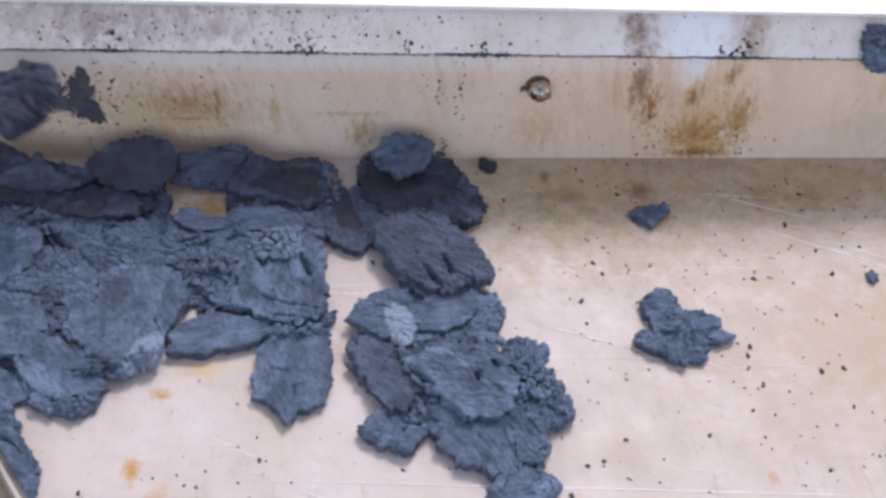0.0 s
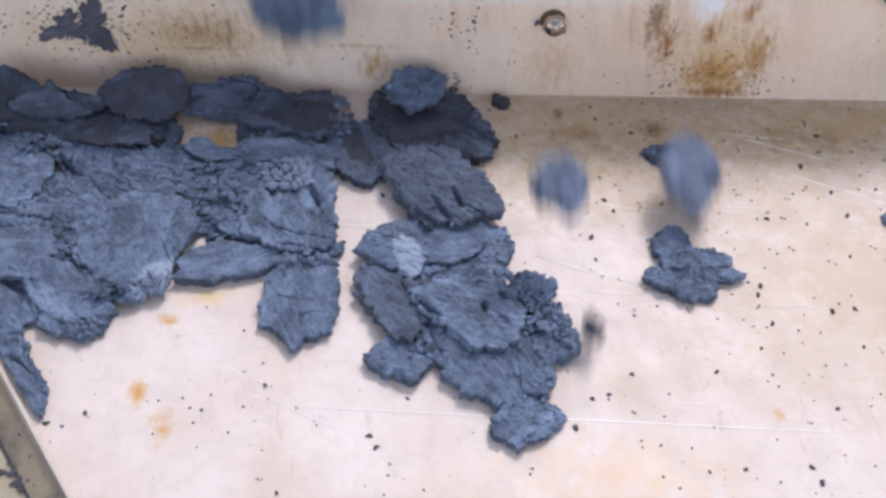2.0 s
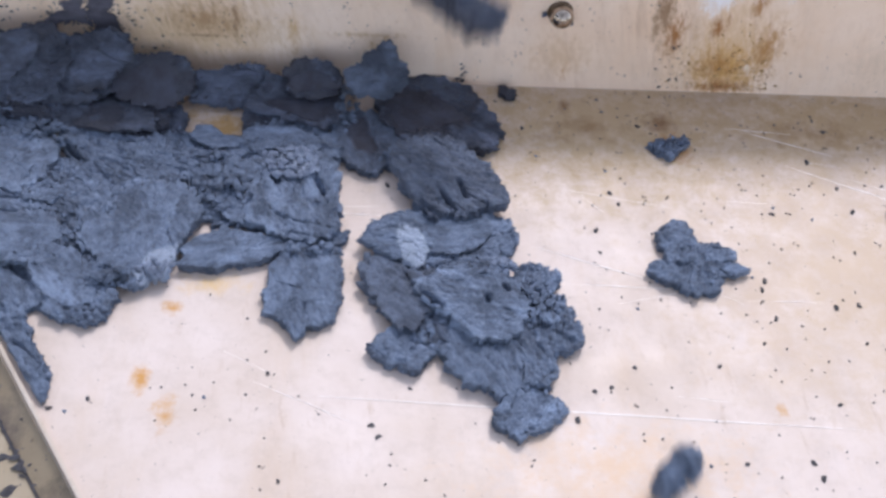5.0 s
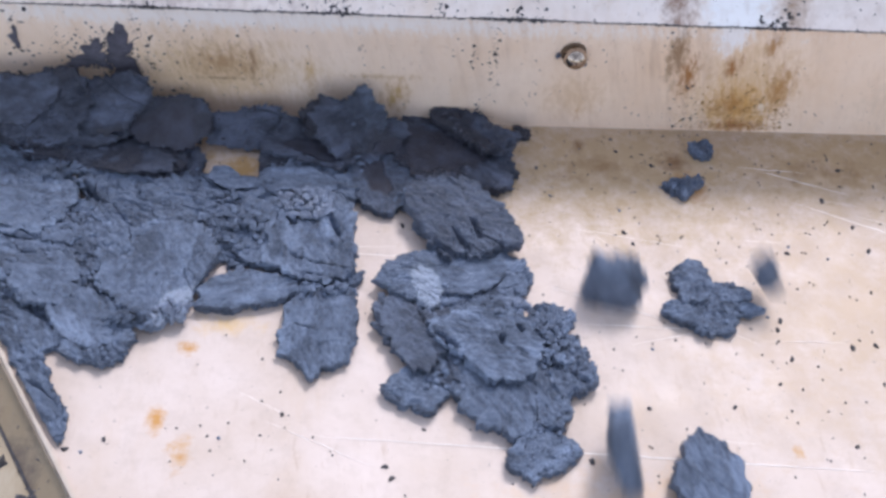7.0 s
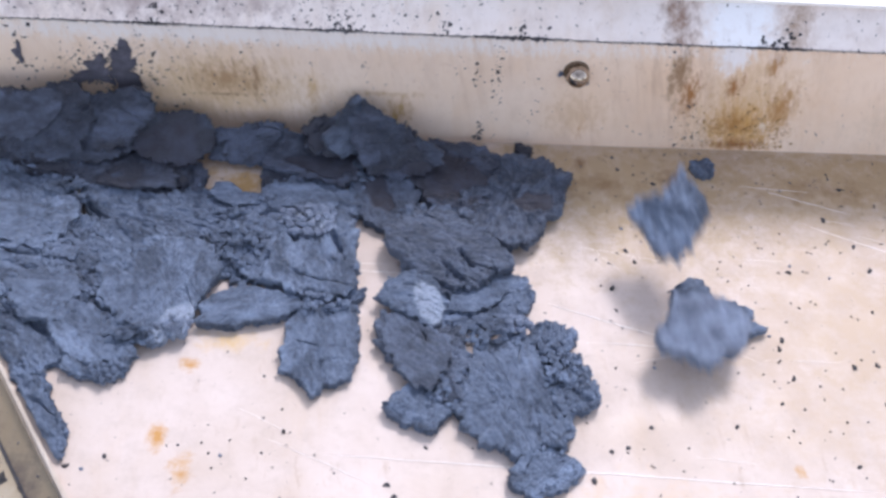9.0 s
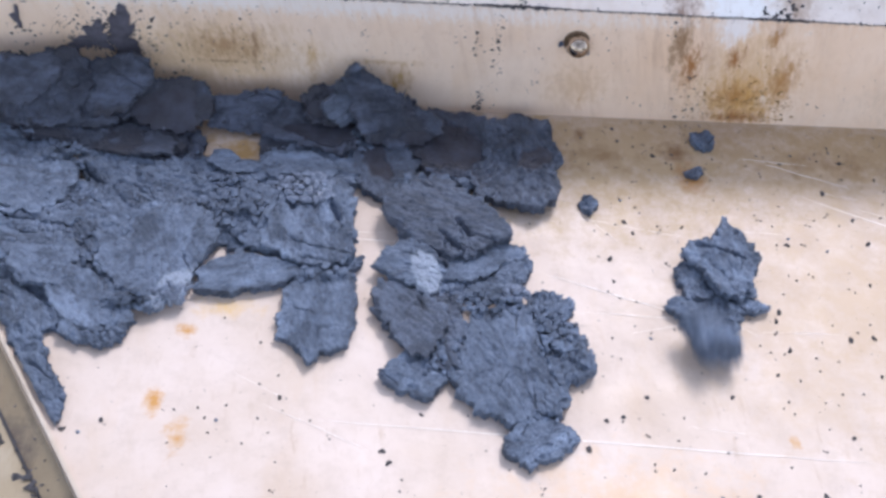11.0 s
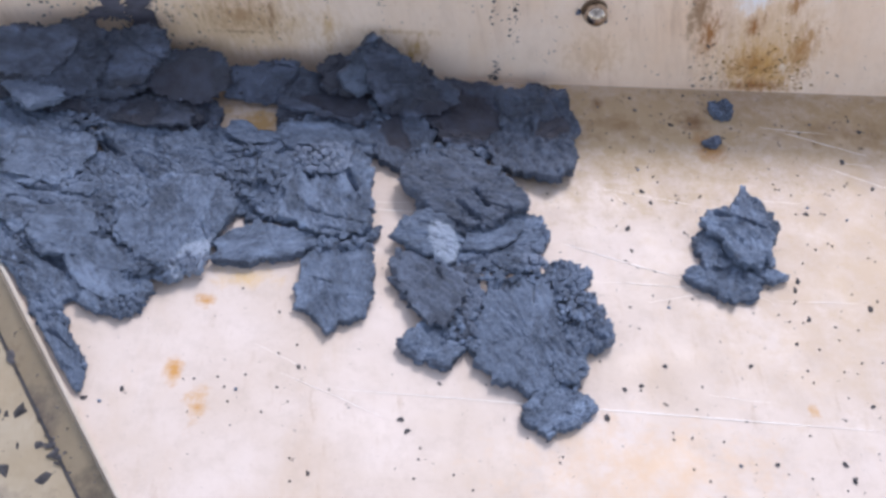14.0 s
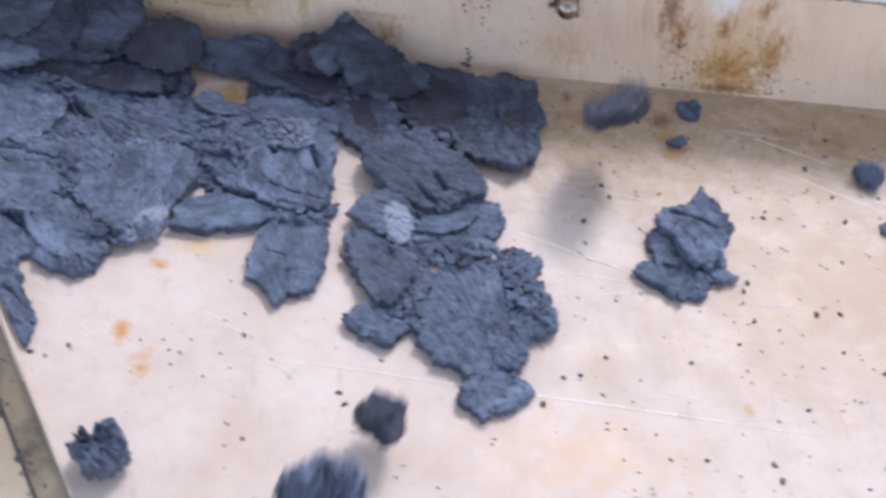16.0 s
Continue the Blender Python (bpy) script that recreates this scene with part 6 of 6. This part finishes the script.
    fall(cake(0, 0, 0, 0, 0.019, 0.020, 0.014, 146, M_SLUDGE, rough=0.9, fine=False, rag=0.9), [(0, 0.066, 0.226, 0.144, 0, 0, -42), (11.6, 0.066, 0.226, 0.144, 0, 0, -42), (11.84, 0.055, 0.000, 0.165, 0, 0, -35), (11.9, 0.055, -0.020, 0.080, 0, 0, -27), (12, 0.075, -0.020, 0.015, 0, 0, -27), (12.1, 0.101, -0.030, 0.005, 0, 0, -27), (12.2, 0.104, -0.038, 0.005, 0, 0, -27), (12.3, 0.123, -0.069, 0.004, 0, 0, -27), (12.4, 0.131, -0.098, 0.004, 0, 0, -27), (12.5, 0.145, -0.137, 0.004, 0, 0, -27), (12.6, 0.141, -0.170, 0.004, 0, 0, -27), (12.7, 0.141, -0.205, 0.004, 0, 0, -27), (12.8, 0.139, -0.242, 0.004, 0, 0, -27), (12.9, 0.140, -0.290, 0.004, 0, 0, -27), (13, 0.146, -0.337, 0.004, 0, 0, -27), (13.1, 0.157, -0.371, 0.004, 0, 0, -27), (13.45, 0.195, -0.580, 0.005, 0, 10, -17), (13.8, 0.195, -0.807, -0.590, 30, 0, -7), (16, 0.195, -0.807, -0.590, 30, 0, -7)])
    fall(cake(0, 0, 0, 0, 0.009, 0.027, 0.013, 147, M_PALE, rough=0.6, fine=False, rag=0.9), [(0, 0.066, 0.485, 0.144, 0, 0, -9), (12.3, 0.066, 0.485, 0.144, 0, 0, -9), (12.54, 0.061, 0.000, 0.165, 4, -13, -2), (12.6, 0.061, -0.104, 0.080, 6, -21, 6), (12.7, 0.059, -0.231, 0.060, 42, -26, 4), (12.8, 0.090, -0.377, 0.020, 77, -31, 2), (12.94, 0.133, -0.580, 0.020, 77, -21, 12), (13.29, 0.133, -0.874, -0.590, 107, -31, 22), (16, 0.133, -0.874, -0.590, 107, -31, 22)])
    fall(cake(0, 0, 0, 0, 0.020, 0.023, 0.015, 148, M_DARK, rough=0.9, fine=False, rag=0.9), [(0, -0.293, 0.325, 0.144, 0, 0, -12), (12.6, -0.293, 0.325, 0.144, 0, 0, -12), (12.84, -0.312, 0.000, 0.165, -3, 5, -5), (12.9, -0.312, -0.187, 0.060, -6, 8, 3), (13, -0.299, -0.222, 0.015, 32, -29, 10), (13.1, -0.301, -0.240, 0.010, 69, -66, 17), (13.2, -0.242, -0.329, 0.010, 107, -103, 24), (13.3, -0.218, -0.379, 0.010, 145, -139, 31), (13.64, -0.138, -0.580, 0.010, 145, -129, 41), (13.99, -0.138, -0.828, -0.590, 175, -139, 51), (16, -0.138, -0.828, -0.590, 175, -139, 51)])
    fall(cake(0, 0, 0, 0, 0.008, 0.014, 0.013, 149, M_SLUDGE, rough=0.9, fine=False, rag=0.9), [(0, -0.232, 0.164, 0.144, 0, 0, -15), (12.7, -0.232, 0.164, 0.144, 0, 0, -15), (12.94, -0.235, 0.000, 0.165, -15, -9, -8), (13, -0.235, -0.239, 0.025, -26, -15, 0), (13.1, -0.179, -0.333, 0.020, -55, -50, 12), (13.36, -0.032, -0.580, 0.020, -55, -40, 22), (13.71, -0.032, -0.840, -0.590, -25, -50, 32), (16, -0.032, -0.840, -0.590, -25, -50, 32)])
    fall(cake(0, 0, 0, 0, 0.014, 0.017, 0.013, 150, M_SLUDGE, rough=0.9, fine=False, rag=0.9), [(0, 0.143, 0.424, 0.144, 0, 0, -11), (13.2, 0.143, 0.424, 0.144, 0, 0, -11), (13.44, 0.156, 0.000, 0.165, 12, 14, -4), (13.5, 0.156, -0.036, 0.100, 19, 24, 4), (13.6, 0.163, -0.111, 0.060, -6, 8, 3), (13.8, 0.173, -0.336, 0.015, -31, -8, 2), (14.02, 0.184, -0.580, 0.015, -31, 2, 12), (14.37, 0.184, -0.809, -0.590, -1, -8, 22), (16, 0.184, -0.809, -0.590, -1, -8, 22)])
    fall(cake(0, 0, 0, 0, 0.030, 0.027, 0.016, 151, M_SLUDGE, rough=0.9, fine=False, rag=0.9), [(0, -0.326, 0.264, 0.144, 0, 0, -11), (13.9, -0.326, 0.264, 0.144, 0, 0, -11), (14.14, -0.344, 0.000, 0.165, 0, 0, -4), (14.2, -0.344, -0.057, 0.080, 0, 0, 4), (14.3, -0.341, -0.070, 0.025, 0, 0, 4), (14.5, -0.309, -0.133, 0.015, 0, 0, 4), (14.6, -0.313, -0.173, 0.010, 0, 0, 4), (14.7, -0.313, -0.209, 0.010, 0, 0, 4), (14.8, -0.269, -0.278, 0.015, 0, 0, 4), (14.9, -0.223, -0.335, 0.010, 0, 0, 4), (15, -0.198, -0.369, 0.010, 0, 0, 4), (15.35, -0.110, -0.580, 0.010, 0, 10, 14), (15.7, -0.110, -0.863, -0.590, 30, 0, 24), (16, -0.110, -0.863, -0.590, 30, 0, 24)])
    fall(cake(0, 0, 0, 0, 0.006, 0.026, 0.010, 152, M_SLUDGE, rough=0.9, fine=False, rag=0.9), [(0, -0.208, 0.523, 0.144, 0, 0, -15), (14.1, -0.208, 0.523, 0.144, 0, 0, -15), (14.34, -0.213, 0.000, 0.165, 17, -4, -8), (14.4, -0.213, -0.229, 0.060, 29, -7, 0), (14.5, -0.194, -0.305, 0.025, 0, 31, 12), (14.6, -0.169, -0.400, 0.020, -28, 69, 24), (14.79, -0.122, -0.580, 0.020, -28, 79, 34), (15.14, -0.122, -0.890, -0.590, 2, 69, 44), (16, -0.122, -0.890, -0.590, 2, 69, 44)])
    fall(cake(0, 0, 0, 0, 0.011, 0.012, 0.012, 153, M_PALE, rough=0.6, fine=False, rag=0.9), [(0, 0.084, 0.363, 0.144, 0, 0, -15), (14.3, 0.084, 0.363, 0.144, 0, 0, -15), (14.54, 0.081, 0.000, 0.165, 18, -15, -8), (14.6, 0.081, -0.071, 0.080, 30, -25, 0), (14.7, 0.095, -0.120, 0.020, 10, 3, 16), (14.8, 0.089, -0.268, 0.015, -9, 31, 32), (15.01, 0.076, -0.580, 0.015, -9, 41, 42), (15.36, 0.076, -0.860, -0.590, 21, 31, 52), (16, 0.076, -0.860, -0.590, 21, 31, 52)])
    fall(cake(0, 0, 0, 0, 0.016, 0.015, 0.022, 154, M_SLUDGE, rough=0.9, fine=False, rag=0.9), [(0, -0.273, 0.202, 0.144, 0, 0, -15), (14.7, -0.273, 0.202, 0.144, 0, 0, -15), (14.94, -0.253, 0.000, 0.165, 12, 18, -8), (15, -0.253, -0.342, 0.050, 20, 30, 0), (15.1, -0.204, -0.367, 0.030, 10, 20, 0), (15.2, -0.198, -0.381, 0.012, 0, 10, 0), (15.3, -0.202, -0.386, 0.006, 0, 0, 0), (16, -0.202, -0.386, 0.006, 0, 0, 0)])
    fall(cake(0, 0, 0, 0, 0.022, 0.026, 0.016, 155, M_SLUDGE, rough=0.9, fine=False, rag=0.9), [(0, -0.241, 0.462, 0.144, 0, 0, -10), (15.1, -0.241, 0.462, 0.144, 0, 0, -10), (15.34, -0.238, 0.000, 0.165, 3, 1, -3), (15.4, -0.238, -0.048, 0.100, 5, 2, 5), (15.5, -0.224, -0.047, 0.060, 25, 27, 12), (15.6, -0.092, -0.134, 0.025, 44, 51, 19), (15.7, -0.036, -0.157, 0.025, 64, 75, 25), (15.8, -0.040, -0.246, 0.060, 84, 99, 32), (15.9, -0.071, -0.345, 0.060, 103, 123, 39), (16, -0.066, -0.422, 0.060, 123, 147, 46)])
    fall(cake(0, 0, 0, 0, 0.014, 0.018, 0.016, 156, M_DARK, rough=0.9, fine=False, rag=0.9), [(0, -0.066, 0.301, 0.144, 0, 0, -7), (15.5, -0.066, 0.301, 0.144, 0, 0, -7), (15.74, -0.052, 0.000, 0.165, -0, 14, -0), (15.8, -0.052, -0.250, 0.070, -1, 23, 8), (15.9, -0.039, -0.342, 0.060, -13, 16, 1), (16, -0.035, -0.363, 0.025, -26, 9, -6)])
    fall(cake(0, 0, 0, 0, 0.024, 0.038, 0.015, 157, M_DARK, rough=0.9, fine=False, rag=0.9), [(0, 0.151, 0.141, 0.144, 0, 0, -6), (15.6, 0.151, 0.141, 0.144, 0, 0, -6), (15.84, 0.138, 0.000, 0.165, 4, -10, 1), (15.9, 0.138, -0.020, 0.090, 7, -17, 9), (16, 0.131, -0.102, 0.060, -32, -29, -2)])
    fall(cake(0, 0, 0, 0, 0.012, 0.011, 0.012, 158, M_SLUDGE, rough=0.9, fine=False, rag=0.9), [(0, 0.363, 0.400, 0.144, 0, 0, -11), (15.6, 0.363, 0.400, 0.144, 0, 0, -11), (15.84, 0.352, 0.000, 0.165, 7, 18, -4), (15.9, 0.352, -0.043, 0.015, 11, 30, 4), (16, 0.351, -0.087, 0.005, 46, -2, 1)])


motions()
